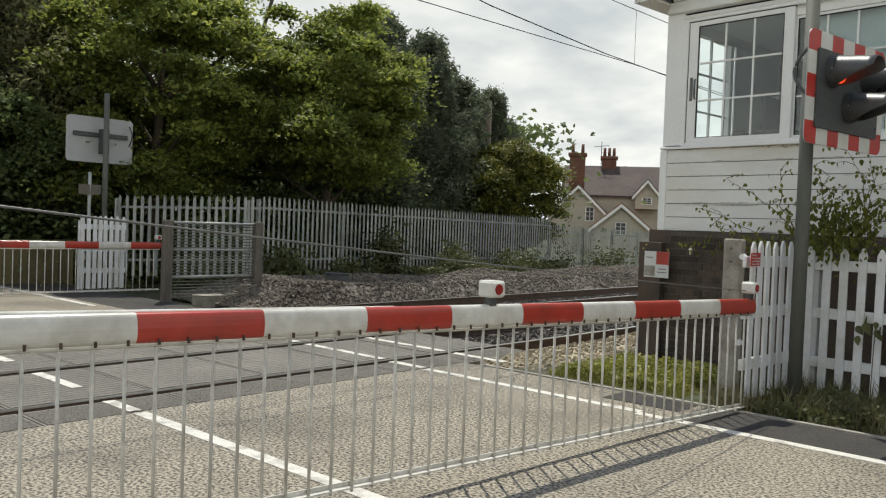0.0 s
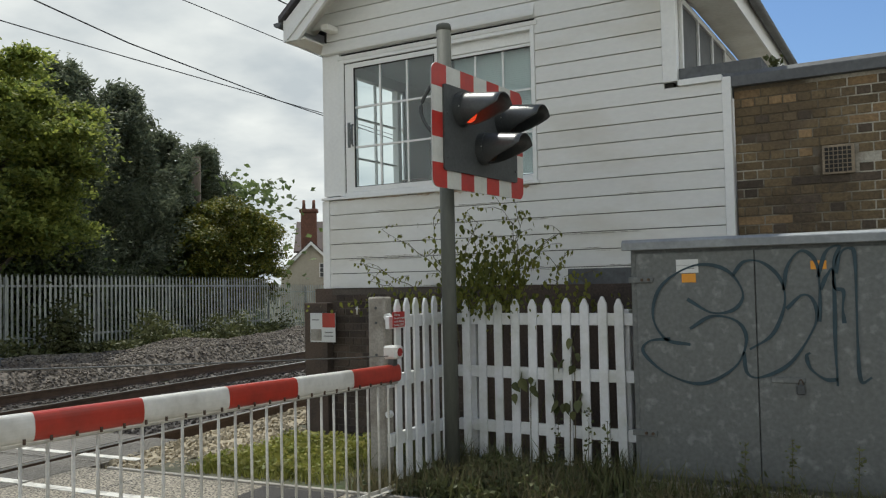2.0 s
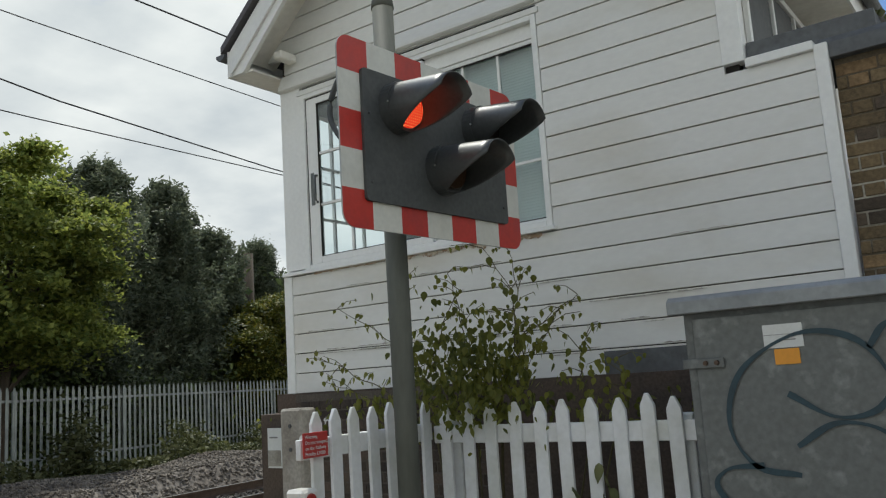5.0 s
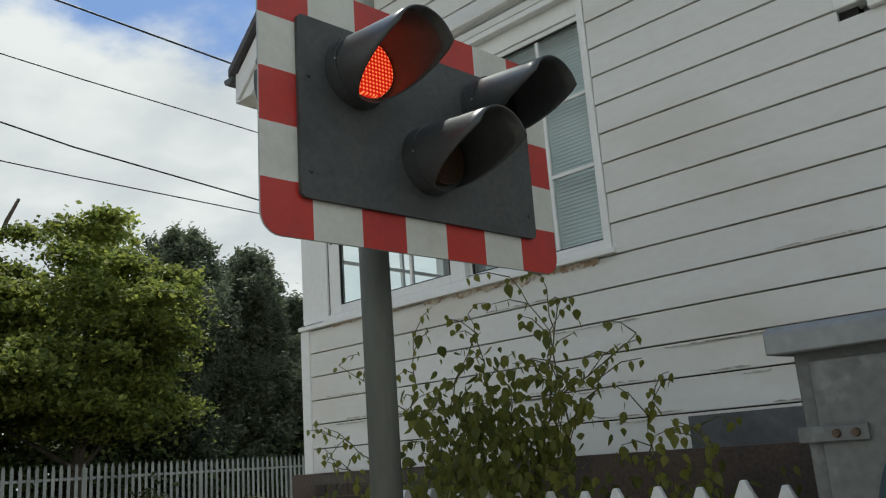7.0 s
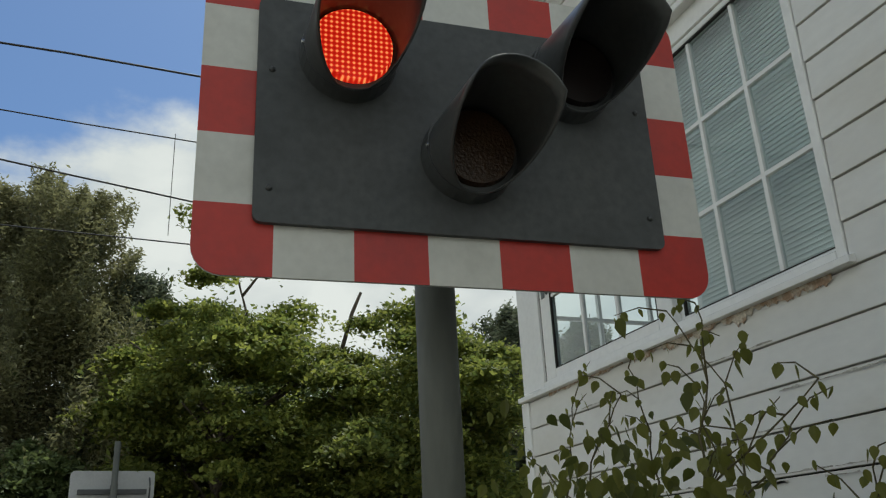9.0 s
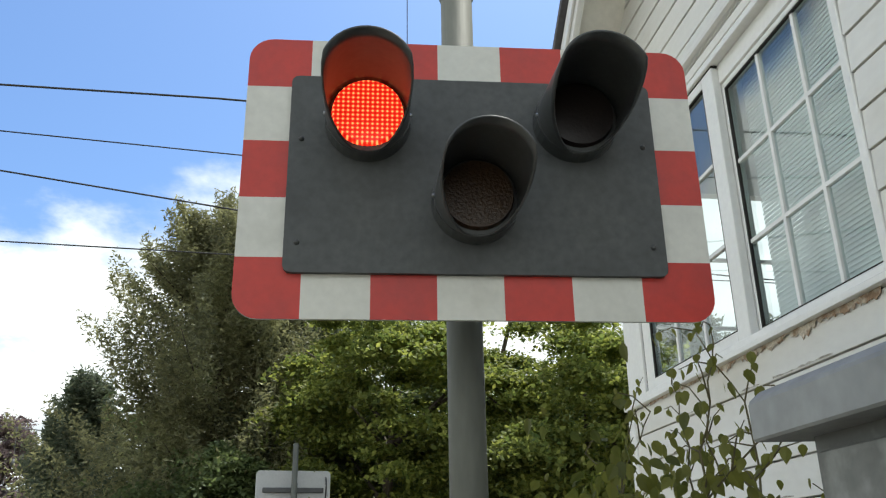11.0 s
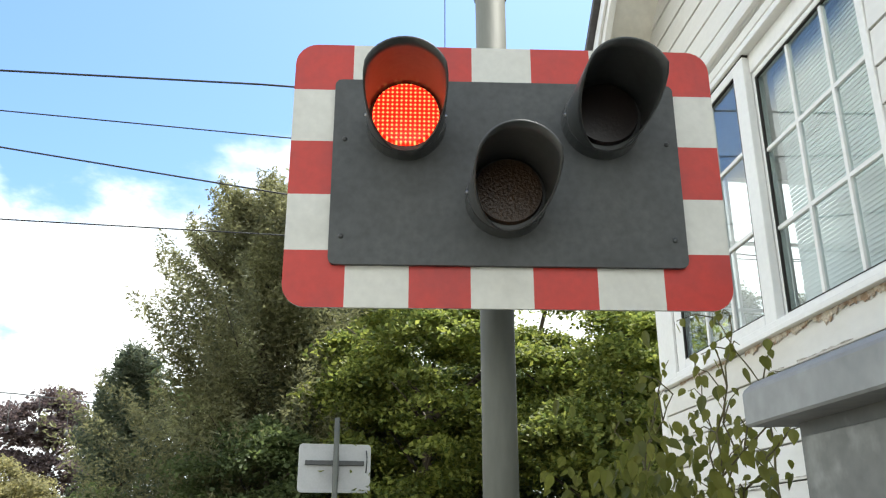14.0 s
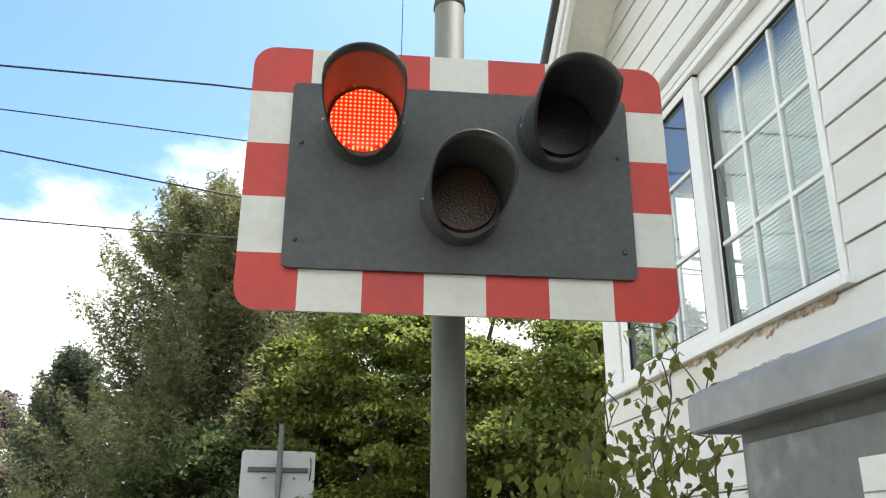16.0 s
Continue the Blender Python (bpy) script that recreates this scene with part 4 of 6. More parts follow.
while z < 6.3:  # gable boards
    x0 = max(XL + 0.06, EAVE_L + (z + STEP - ZE) / PITCH + 0.05)
    x1 = min(XR - 0.06, EAVE_R - (z + STEP - ZE) / PITCH - 0.05)
    if x1 - x0 > 0.1:
        board(x0 - 0.2 if z > 4.5 else x0, x1 + 0.2 if z > 4.5 else x1, z)
    z += STEP
part("gable_wall", prism_mesh([(XL, ZT), (XR, ZT), (XR, 4.45), (APEX, 6.25), (XL, 4.45)], "y", WY + 0.012, WY + 0.10, M_GAP), sb)
part("frieze_board", prism_mesh([(WY + 0.01, ZT), (WY - 0.045, ZT), (WY - 0.062, ZT + 0.012), (WY - 0.062, ZT + 0.035), (WY - 0.040, ZT + 0.085), (WY - 0.022, ZT + 0.15), (WY + 0.01, ZT + 0.16)], "x", XL + 0.01, -2.62, M_WHITE), sb, "moulded white board over the window head")
slab("corner_board", sb, XL - 0.03, XL + 0.065, WY - 0.034, WY + 0.06, Z0 - 0.02, ZS - 0.02, M_TRIM, 0.004)
slab("corner_board", sb, XL - 0.01, -5.0, WY - 0.02, WY + 0.09, ZS + 0.03, ZT, M_TRIM, 0.004, "wide white corner post beside the window")
slab("corner_board", sb, XR - 0.085, XR + 0.045, WY - 0.036, WY + 0.06, 3.35, 4.9, M_TRIM, 0.004)
slab("corner_board", sb, -0.875, -0.80, WY - 0.036, WY + 0.04, 1.5, 3.33, M_TRIM, 0.004)
slab("ledge", sb, XR + 0.05, -0.87, WY - 0.05, WY + 0.08, 3.30, 3.355, M_TRIM, 0.004, "short white ledge")
slab("flashing", sb, XR + 0.05, -0.55, WY + 0.02, WY + 0.9, 3.32, 3.47, M_LEAD, 0.004, "dark lead flashing")
part("sill", prism_mesh([(WY + 0.05, ZS - 0.015), (WY - 0.06, ZS - 0.015), (WY - 0.06, ZS + 0.012), (WY + 0.05, ZS + 0.03)], "x", XL - 0.02, -2.60, M_TRIM, 0.002), sb, "white window sill with flaking paint")
part("head_mould", prism_mesh([(WY + 0.02, 4.10), (WY - 0.034, 4.10), (WY - 0.044, 4.14), (WY + 0.02, 4.15)], "x", -5.02, -2.60, M_TRIM, 0.002), sb)
# flaked paint and rust under the sill
rg = random.Random(9)
for z0, deep, x0, x1 in ((ZS - 0.016, 0.045, -4.0, -2.72), (ZS - 0.016, 0.02, -4.9, -4.1)):
    n = int((x1 - x0) / 0.007)
    low = [(x0 + (x1 - x0) * i / n, z0 - 0.004 - deep * max(0.0, 0.45 + 0.9 * noise.noise(Vector((i * 0.05, deep * 90, 0))) + 0.4 * noise.noise(Vector((i * 0.31, 3, deep * 50))) + rg.uniform(-0.12, 0.12))) for i in range(n + 1)]
    part("flaked_paint", prism_mesh([(x0, z0), (x1, z0)] + low[::-1], "y", WY - 0.0272, WY - 0.0245, M_RUST), sb, "flaking rust-stained paint under the sill")
for k in range(30):
    row = rg.choice((0, 1, 1, 2, 2, 3, 3, 4, 5))
    x, L = rg.uniform(XL + 0.1, -1.3), rg.uniform(0.12, 0.55)
    zb = Z0 + STEP * row + rg.choice((0.006, 0.008, STEP - 0.022))
    n = max(4, int(L / 0.03))
    top = [(x + L * i / n, zb + rg.uniform(0.001, 0.010)) for i in range(n + 1)]
    part("paint_scuff", prism_mesh([(x, zb), (x + L, zb)] + top[::-1], "y", WY - 0.0285, WY - 0.0255, M_SCUFF), sb)
slab("felt_patch", sb, -2.34, -1.42, WY - 0.032, WY - 0.026, Z0 - 0.03, 1.70, M_LEAD, 0.001, "dark felt patch nailed over the boards")


def window(name, x0, x1, z0, z1, cols, rows, y, fw=0.055, stile=None, handle=False, glass=M_GLASS):
    stile = stile or fw
    w = thing(name, "", "")
    for key in ("label", "category"):
        if key in w:
            del w[key]
    w.parent = sb
    for a, b, c, d in ((x0, x0 + stile, z0, z1), (x1 - stile, x1, z0, z1), (x0 + stile, x1 - stile, z0, z0 + fw), (x0 + stile, x1 - stile, z1 - fw, z1)):
        slab("sash_frame", w, a, b, y, y + 0.045, c, d, M_TRIM, 0.004)
    gx0, gx1, gz0, gz1 = x0 + stile, x1 - stile, z0 + fw, z1 - fw
    for a, b, c, d in ((gx0, gx0 + 0.009, gz0, gz1), (gx1 - 0.009, gx1, gz0, gz1), (gx0 + 0.009, gx1 - 0.009, gz1 - 0.009, gz1), (gx0 + 0.009, gx1 - 0.009, gz0, gz0 + 0.006)):
        slab("gasket", w, a, b, y + 0.003, y + 0.018, c, d, M_GAP, 0, "thin black glazing gasket")
    for c in range(1, cols):
        x = gx0 + (gx1 - gx0) * c / cols
        slab("glazing_bar", w, x - 0.011, x + 0.011, y + 0.008, y + 0.034, gz0, gz1, M_TRIM, 0.002)
    for r in range(1, rows):
        zz = gz0 + (gz1 - gz0) * r / rows
        slab("glazing_bar", w, gx0, gx1, y + 0.009, y + 0.033, zz - 0.011, zz + 0.011, M_TRIM, 0.002)
    for c in range(cols):
        for r in range(rows):
            p = slab("pane", w, gx0 + (gx1 - gx0) * c / cols, gx0 + (gx1 - gx0) * (c + 1) / cols, y + 0.020, y + 0.0215, gz0 + (gz1 - gz0) * r / rows, gz0 + (gz1 - gz0) * (r + 1) / rows, glass, 0)
            p.visible_shadow = False
    if handle:
        slab("lock_plate", w, x0 + 0.03, x0 + 0.07, y - 0.006, y, z0 + 0.50, z0 + 0.78, M_GALV, 0.002, "grey lock plate")
        part("pull_handle", tube_mesh([(x0 + 0.10, y, z0 + 0.52), (x0 + 0.12, y - 0.05, z0 + 0.53), (x0 + 0.12, y - 0.05, z0 + 0.74), (x0 + 0.10, y, z0 + 0.75)], 0.012, M_GALV, 6), w, "grey pull handle")
    return w


for a, b, c, d in ((-5.0, -4.942, 2.572, 4.10), (-2.675, -2.630, 2.572, 4.10), (-4.942, -2.675, 4.06, 4.10), (-4.942, -2.675, 2.572, 2.61)):
    slab("window_lining", sb, a, b, WY - 0.03, WY + 0.09, c, d, M_TRIM, 0.004)
slab("window_lining", sb, -3.72, -3.652, WY + 0.032, WY + 0.09, 2.61, 4.06, M_TRIM, 0.003)
slab("window_lining", sb, -3.652, -2.675, WY + 0.02, WY + 0.09, 3.95, 4.06, M_TRIM, 0.003)
# solid near-black strips stand in for the shade in the sash gaps
slab("window_gap", sb, -4.942, -4.934, WY - 0.012, WY + 0.02, 2.61, 4.06, M_GAP, 0, "dark strip painting the shaded gap beside the sliding sash")
slab("window_gap", sb, -4.934, -3.652, WY - 0.012, WY + 0.02, 4.05, 4.06, M_GAP, 0, "dark strip painting the shaded gap above the sliding sash")
window("sliding_window", -4.933, -3.655, 2.612, 4.049, 3, 3, WY - 0.015, 0.055, 0.118, handle=True)
window("fixed_window", -3.65, -2.677, 2.612, 3.948, 3, 3, WY + 0.03, 0.032, 0.016)
m_slat = prism_mesh([(-0.0135, 0.0), (-0.007, 0.0016), (0.0, 0.0022), (0.007, 0.0016), (0.0135, 0.0), (0.007, 0.0010), (0.0, 0.0016), (-0.007, 0.0010)], "x", -3.60, -2.68, M_BLIND)
blind = thing("venetian_blind", "lowered pale venetian blind behind the window", "blind", (0, WY + 0.115, 0))
for k in range(62):
    part("slat", m_slat, blind, m=pose(0, 0, 2.68 + 0.0218 * k, 71, 0, 0))
slab("head_rail", blind, -3.60, -2.68, -0.015, 0.015, 4.02, 4.05, M_BLIND, 0.002)

# room behind the windows, glazed on the track side and at the back
slab("room_floor", sb, XL + 0.01, XR - 0.01, WY + 0.1, DEEP - 0.1, 2.0, 2.1, M_FLOORING, 0)
slab("room_ceiling", sb, XL + 0.01, XR - 0.01, WY + 0.1, DEEP - 0.1, 4.21, 4.27, M_ROOM, 0)
slab("side_wall", sb, XR - 0.09, XR, WY + 0.1, DEEP, Z0, ZT, M_WHITE, 0)
east = part("side_window", boxmesh(XR + 0.001, XR + 0.012, 9.75, 11.7, 3.5, 4.15, M_BLACK), sb, "dark glazed window on the side wall")
for y0, y1, z0, z1 in ((9.70, 11.75, 3.45, 3.5), (9.70, 11.75, 4.15, 4.2), (9.70, 9.75, 3.5, 4.15), (11.70, 11.75, 3.5, 4.15), (10.38, 10.42, 3.5, 4.15), (11.03, 11.07, 3.5, 4.15)):
    slab("window_frame", east, XR + 0.002, XR + 0.035, y0, y1, z0, z1, M_TRIM, 0.003)
slab("side_wall", sb, XL, XL + 0.08, WY + 0.1, DEEP, Z0, ZS, M_WHITE, 0)
slab("side_wall", sb, XL, XL + 0.08, WY + 0.1, DEEP, 4.05, ZT, M_WHITE, 0)
for y in (WY + 0.10, 10.85, 12.2, 13.5, DEEP - 0.08):
    slab("side_post", sb, XL, XL + 0.08, y, y + 0.08, ZS, 4.05, M_TRIM, 0)
for y in (10.0, 10.4, 11.3, 11.75, 12.65, 13.1, 13.9):
    slab("side_bar", sb, XL + 0.02, XL + 0.05, y, y + 0.022, ZS, 4.05, M_TRIM, 0)
for zz in (3.08, 3.56):
    slab("side_bar", sb, XL + 0.021, XL + 0.049, WY + 0.18, DEEP - 0.08, zz, zz + 0.022, M_TRIM, 0)
slab("side_panel", sb, XL + 0.052, XL + 0.074, 11.0, DEEP - 0.081, ZS + 0.001, 4.049, M_ROOM, 0, "boarded side panel inside the room")
slab("back_wall", sb, XL + 0.08, XR - 0.09, DEEP - 0.08, DEEP, Z0, 2.9, M_ROOM, 0)
slab("back_wall", sb, XL + 0.08, XR - 0.09, DEEP - 0.08, DEEP, 3.9, ZT, M_ROOM, 0)
slab("back_wall", sb, -4.1, XR - 0.09, DEEP - 0.08, DEEP, 2.9, 3.9, M_ROOM, 0)
desk = thing("control_desk", "dark control desk and cupboard inside the signal box", "desk", (0, 0, 2.1))
slab("desk_top", desk, -4.95, -4.2, 10.6, 12.6, 0.72, 0.77, M_FLOORING, 0.005)
slab("desk_body", desk, -4.9, -4.3, 10.7, 12.5, 0.0, 0.72, M_FLOORING, 0.005)
slab("screen", desk, -4.72, -4.66, 10.9, 11.5, 0.8, 1.25, M_BLACK, 0.01)
locker = thing("cupboard", "grey metal cupboard inside the signal box", "cupboard", (0, 0, 2.1))
slab("body", locker, -3.9, -3.3, 13.4, 14.0, 0.0, 1.7, M_ROOM, 0.01)
slab("door", locker, -3.88, -3.32, 13.38, 13.4, 0.05, 1.65, M_ROOM, 0.005)

# roof: two slopes with boxed eaves and bargeboards
VERGE = 9.05
for side, ex in ((1, EAVE_L), (-1, EAVE_R)):
    run = (APEX - ex)
    top = ZE + abs(run) * PITCH
    part("roof_slope", prism_mesh([(ex - side * 0.04, ZE - 0.02), (ex - side * 0.04, ZE + 0.045), (APEX, top + 0.07), (APEX, top + 0.01)], "y", VERGE - 0.04, DEEP + 0.3, M_SLATE), sb, "dark slate roof slope")
    d = 0.21
    part("bargeboard", prism_mesh([(ex + side * 0.02, ZE - 0.01), (ex + side * 0.02, ZE - 0.24), (ex + side * 0.20, ZE - 0.24), (APEX, top - d), (APEX, top)], "y", VERGE, VERGE + 0.04, M_TRIM, 0.003), sb, "deep white bargeboard")
    part("barge_mould", prism_mesh([(ex + side * 0.03, ZE - 0.19), (ex + side * 0.06, ZE - 0.235), (APEX, top - 0.20), (APEX, top - 0.15)], "y", VERGE - 0.022, VERGE - 0.002, M_TRIM, 0.003), sb)
    part("verge_soffit", prism_mesh([(ex + side * 0.06, ZE - 0.03), (ex + side * 0.06, ZE - 0.06), (APEX, top - 0.06), (APEX, top - 0.03)], "y", VERGE + 0.042, WY + 0.1, M_SOFFIT), sb)
    wall_x = XL if side > 0 else XR
    xa, xb = sorted((ex + side * 0.02, wall_x + side * 0.02))
    slab("eaves_soffit", sb, xa, xb, VERGE + 0.042, DEEP + 0.25, ZE - 0.235, ZE - 0.215, M_SOFFIT, 0)
    slab("fascia", sb, min(ex, ex + side * 0.02), max(ex, ex + side * 0.02), VERGE, DEEP + 0.25, ZE - 0.24, ZE, M_TRIM, 0)
    part("gutter", prism_mesh([(ex - side * 0.002 + -side * (0.06 - 0.055 * math.cos(radians(a))), ZE - 0.02 - 0.055 * math.sin(radians(a))) for a in range(0, 181, 20)], "y", VERGE - 0.03, DEEP + 0.28, M_LEAD), sb, "dark half-round gutter")
part("bracket", prism_mesh([(WY - 0.22, 4.41), (WY - 0.03, 4.41), (WY - 0.03, 4.48), (WY - 0.22, 4.48)], "x", -5.10, -5.00, M_SOFFIT, 0.01), sb, "small boxed eaves bracket")

notice = thing("safety_notice", "weathered white and red notice board on the brick pier", "sign", (-5.10, 9.185, 1.145))
slab("plate", notice, -0.17, 0.17, 0.0, 0.012, -0.17, 0.145, M_STICKER, 0.002, "white plate")
slab("red_panel", notice, 0.0, 0.17, -0.004, -0.001, -0.01, 0.145, M_BOOMRED, 0, "orange red panel")
slab("dirty_panel", notice, -0.162, -0.015, -0.004, -0.001, -0.155, -0.03, M_CONCRETE, 0, "faded dirty panel")
for x0, x1, zz in ((-0.14, -0.045, 0.065), (0.035, 0.14, -0.07), (0.02, 0.145, -0.11)):
    slab("print_bar", notice, x0, x1, -0.006, -0.0045, zz, zz + 0.012, M_PRINT, 0)
pipe = tagged(new("conduit", tube_mesh([(-4.72, 9.33, 0.2), (-4.72, 9.33, 1.30), (-4.71, 9.32, 1.36)], 0.022, M_SKIRT, 8)), "peeling white conduit pipe on the brick base", "pipe")
part("pipe_collar", tube_mesh([(-4.72, 9.33, 1.27), (-4.72, 9.33, 1.35)], 0.036, M_SKIRT, 8), pipe)

# ---- brick building beside it ----
bb = thing("brick_building", "low brown brick building with a dark flat parapet", "building")
slab("wall_core", bb, -0.80, 9.0, 9.60, 15.0, -0.1, 3.26, M_MORTAR, 0)
part("coping", prism_mesh([(9.44, 3.24), (9.44, 3.33), (9.47, 3.37), (9.95, 3.40), (9.95, 3.24)], "x", -0.86, 9.0, M_LEAD, 0.004), bb, "dark felted coping")
vent = slab("air_brick", bb, -0.105, 0.135, 9.475, 9.52, 2.42, 2.66, M_AIRBRICK, 0.003, "square terracotta air brick with a grid of holes")
# holes are flat near-black squares, their inner shade put into the colour
for i in range(6):
    for j in range(6):
        slab("hole", vent, -0.085 + 0.034 * i, -0.059 + 0.034 * i, 9.470, 9.478, 2.438 + 0.035 * j, 2.465 + 0.035 * j, M_GAP, 0)

q = np.random.default_rng(61)
wall_weed = thing("wall_weed", "small green weed growing on the flat coping", "weed", (-0.48, 9.70, 3.38))
d = q.random(26)
part("leaves", leaf_mesh(np.stack([q.normal(size=26) * 0.05, q.normal(size=26) * 0.03, 0.02 + 0.12 * d], 1), 0.07, M_WEED, q, flat=1.2), wall_weed)
part("stem", tube_mesh([(0, 0, 0), (0.01, 0, 0.12)], 0.004, M_STEM, 5, 0.002), wall_weed)

# ---- palisade fence ----
PALE_H = 1.74
bm = bmesh.new()
for sx in (-1, 1):  # folded steel section with a split point
    vs = [bm.verts.new(p) for p in ((0, 0.012, 0), (sx * 0.034, 0, 0), (sx * 0.034, 0, PALE_H - 0.10), (sx * 0.016, 0.004, PALE_H), (0, 0.012, PALE_H - 0.05))]
    vb = [bm.verts.new(v.co + Vector((0, 0.004, 0))) for v in vs]
    bm.faces.new(vs), bm.faces.new(vb[::-1])
    for i in range(5):
        j = (i + 1) % 5
        bm.faces.new((vs[i], vs[j], vb[j], vb[i]))
m_pale = mesh_of(bm, M_PALISADE)


def palisade(label, a, b, z0, z1, first_post=True):
    a, b = Vector(a), Vector(b)
    L = (b - a).length
    f = thing("palisade_fence", label, "fence", (a.x, a.y, 0), math.degrees(math.atan2(b.y - a.y, b.x - a.x)), "palisade fence runs")
    n = int(L / 0.153)
    for k in range(n):
        x = 0.08 + 0.153 * k
        part("pale", m_pale, f, m=pose(x, -0.012, z0 + (z1 - z0) * x / L))
    for zz in (0.32, 1.45):
        part("fence_rail", prism_mesh([(0.012, 0), (0.022, 0), (0.022, 0.05), (0.012, 0.05)], "x", 0, L, M_PALISADE), f, m=pose(0, 0, z0 + zz, 0, -math.degrees(math.atan2(z1 - z0, L)), 0))
    for k in range(int(L / 2.75) + 1):
        x = 2.75 * k
        slab("fence_post", f, x - 0.03, x + 0.03, 0.024, 0.12, z0 + (z1 - z0) * x / L - 0.5, z0 + (z1 - z0) * x / L + 1.66, M_PALISADE, 0.003)
    return f


palisade("grey galvanised steel palisade fence with pointed pales", (-17.2, 7.4), (-15.6, 9.9), 0.16, 0.24)
palisade("grey galvanised steel palisade fence along the railway", (-15.6, 9.95), (-18.35, 23.2), 0.26, 0.12)
palisade("distant grey palisade fence below the house", (-18.4, 23.3), (-21.2, 36.0), -0.08, -0.28)

# ---- guard panel between timber posts ----
guard = thing("trespass_guard", "barred guard panel between two dark timber posts", "fence", (-13.4, 6.82, 0.0), 90)
for x in (0.0, 1.78):
    slab("timber_post", guard, x - 0.075, x + 0.075, -0.08, 0.08, -0.2, 1.42, M_WOOD, 0.01, "dark weathered timber post")
for zz in (1.38, 0.90, 0.42):
    part("top_tube" if zz > 1 else "tube", tube_mesh([(0.08, 0, zz), (1.70, 0, zz)], 0.026, M_PALISADE, 8), guard, "bright galvanised tube")
for k in range(24):
    part("bar", tube_mesh([(0.08, 0, 0.06 + 0.055 * k), (1.70, 0, 0.06 + 0.055 * k)], 0.009, M_POLE, 5), guard)
trunking = thing("cable_trough", "low concrete cable trough beside the guard panel", "trough", (-13.7, 7.6, -0.17), 96)
slab("trough", trunking, 0, 2.4, -0.25, 0.25, 0, 0.22, M_CONCRETE, 0.01)
box_rail = thing("lineside_box", "small dark lineside box on the ballast", "box", (-13.6, 10.6, 0.2), 20)
slab("body", box_rail, -0.2, 0.2, -0.14, 0.14, -0.2, 0.2, M_BLACK, 0.015)
slab("lid", box_rail, -0.22, 0.22, -0.16, 0.16, 0.2, 0.23, M_BLACK, 0.008)
stump = thing("marker_post", "thin grey marker post with a small plate", "post", (-16.4, 6.55, 0))
part("shaft", tube_mesh([(0, 0, -0.1), (0.02, 0, 2.3)], 0.035, M_PALISADE, 8), stump)
slab("plate", stump, 0.03, 0.05, -0.22, 0.22, 1.85, 2.05, M_WOOD, 0.003)

board_fence = thing("board_fence", "low olive stained timber fence beyond the far barrier", "fence", (-17.6, 1.0, -0.1), 90)
m_b = boxmesh(0, 0.145, 0, 0.02, 0, 1.0, M_OLIVE, 0.003)
for k in range(38):
    part("fence_board", m_b, board_fence, m=pose(0.15 * k, 0, 0))
slab("fence_rail", board_fence, 0, 5.7, 0.02, 0.06, 0.75, 0.85, M_OLIVE, 0.003)

# ---- overhead line ----
def line_wire(label, pts, r):
    c = []
    for i in range(len(pts) - 1):
        for k in range(6):
            t = k / 6
            s = t * t * (3 - 2 * t) * 0.5 + t * 0.5
            p, q = pts[i], pts[i + 1]
            c.append(site(p[0] + (q[0] - p[0]) * s, p[1] + (q[1] - p[1]) * s, p[2] + (q[2] - p[2]) * s))
    c.append(site(*pts[-1]))
    return tagged(new("overhead_wire", tube_mesh(c, r, M_WIRE, 6)), label, "wire", "overhead line wires", "structure")


line_wire("dark carrier wire above the near track", [(-6.83, -60, 6.3), (-6.83, 4.5, 5.80), (-6.83, 7, 5.91), (-6.83, 11, 5.97), (-6.83, 80, 6.6)], 0.010)
line_wire("dark contact wire above the near track", [(-6.83, -60, 5.6), (-6.83, 4.7, 5.02), (-6.83, 7.2, 4.76), (-6.83, 9.3, 4.55), (-6.83, 12.3, 4.42), (-6.83, 20, 4.3), (-6.83, 80, 4.4)], 0.008)
line_wire("dark carrier wire above the far track", [(-10.06, -60, 7.6), (-10.06, 3.4, 7.02), (-10.06, 7.2, 6.96), (-10.06, 11, 6.94), (-10.06, 19, 7.0), (-10.06, 80, 7.4)], 0.009)
line_wire("dark contact wire above the far track", [(-10.06, -60, 5.6), (-10.06, 4, 5.49), (-10.06, 11, 5.53), (-10.06, 19, 5.66), (-10.06, 80, 5.6)], 0.009)
for x, y, a, b2 in ((-10.06, 8.3, 5.6, 7.02), (-10.06, 18.9, 5.66, 7.0), (-6.83, 8.85, 5.98, 7.6)):
    tagged(new("dropper_wire", tube_mesh([site(x, y, a), site(x, y, b2)], 0.005, M_WIRE, 5)), "thin vertical dropper on the overhead wires", "wire", "droppers", "structure")
string = thing("overhead_span", "distant span wire with small hanging droppers", "wire")
part("span", tube_mesh([(-32, -9, 7.0), (-32, -5.2, 6.77), (-32, -1.8, 6.42), (-32, 2.3, 6.21), (-32, 8, 6.15)], 0.02, M_CABLE, 5), string)
for k in range(9):
    y = -6.4 + 1.05 * k
    z = 6.85 - 0.095 * k + 0.004 * k * k
    d = part("dropper", tube_mesh([(-32, y, z), (-32, y + 0.06, z - 1.15)], 0.012, M_CABLE, 4), string)
    part("bell", tube_mesh([(-32, y + 0.06, z - 1.12), (-32, y + 0.06, z - 1.34)], 0.03, M_CABLE, 8, 0.09), d)

# ---- house beyond the fence ----
house = thing("house", "cream rendered house with brown tiled roofs and brick chimneys", "house", (-34.0, 49.3, -0.2), math.degrees(math.atan2(0.587, 0.81)))


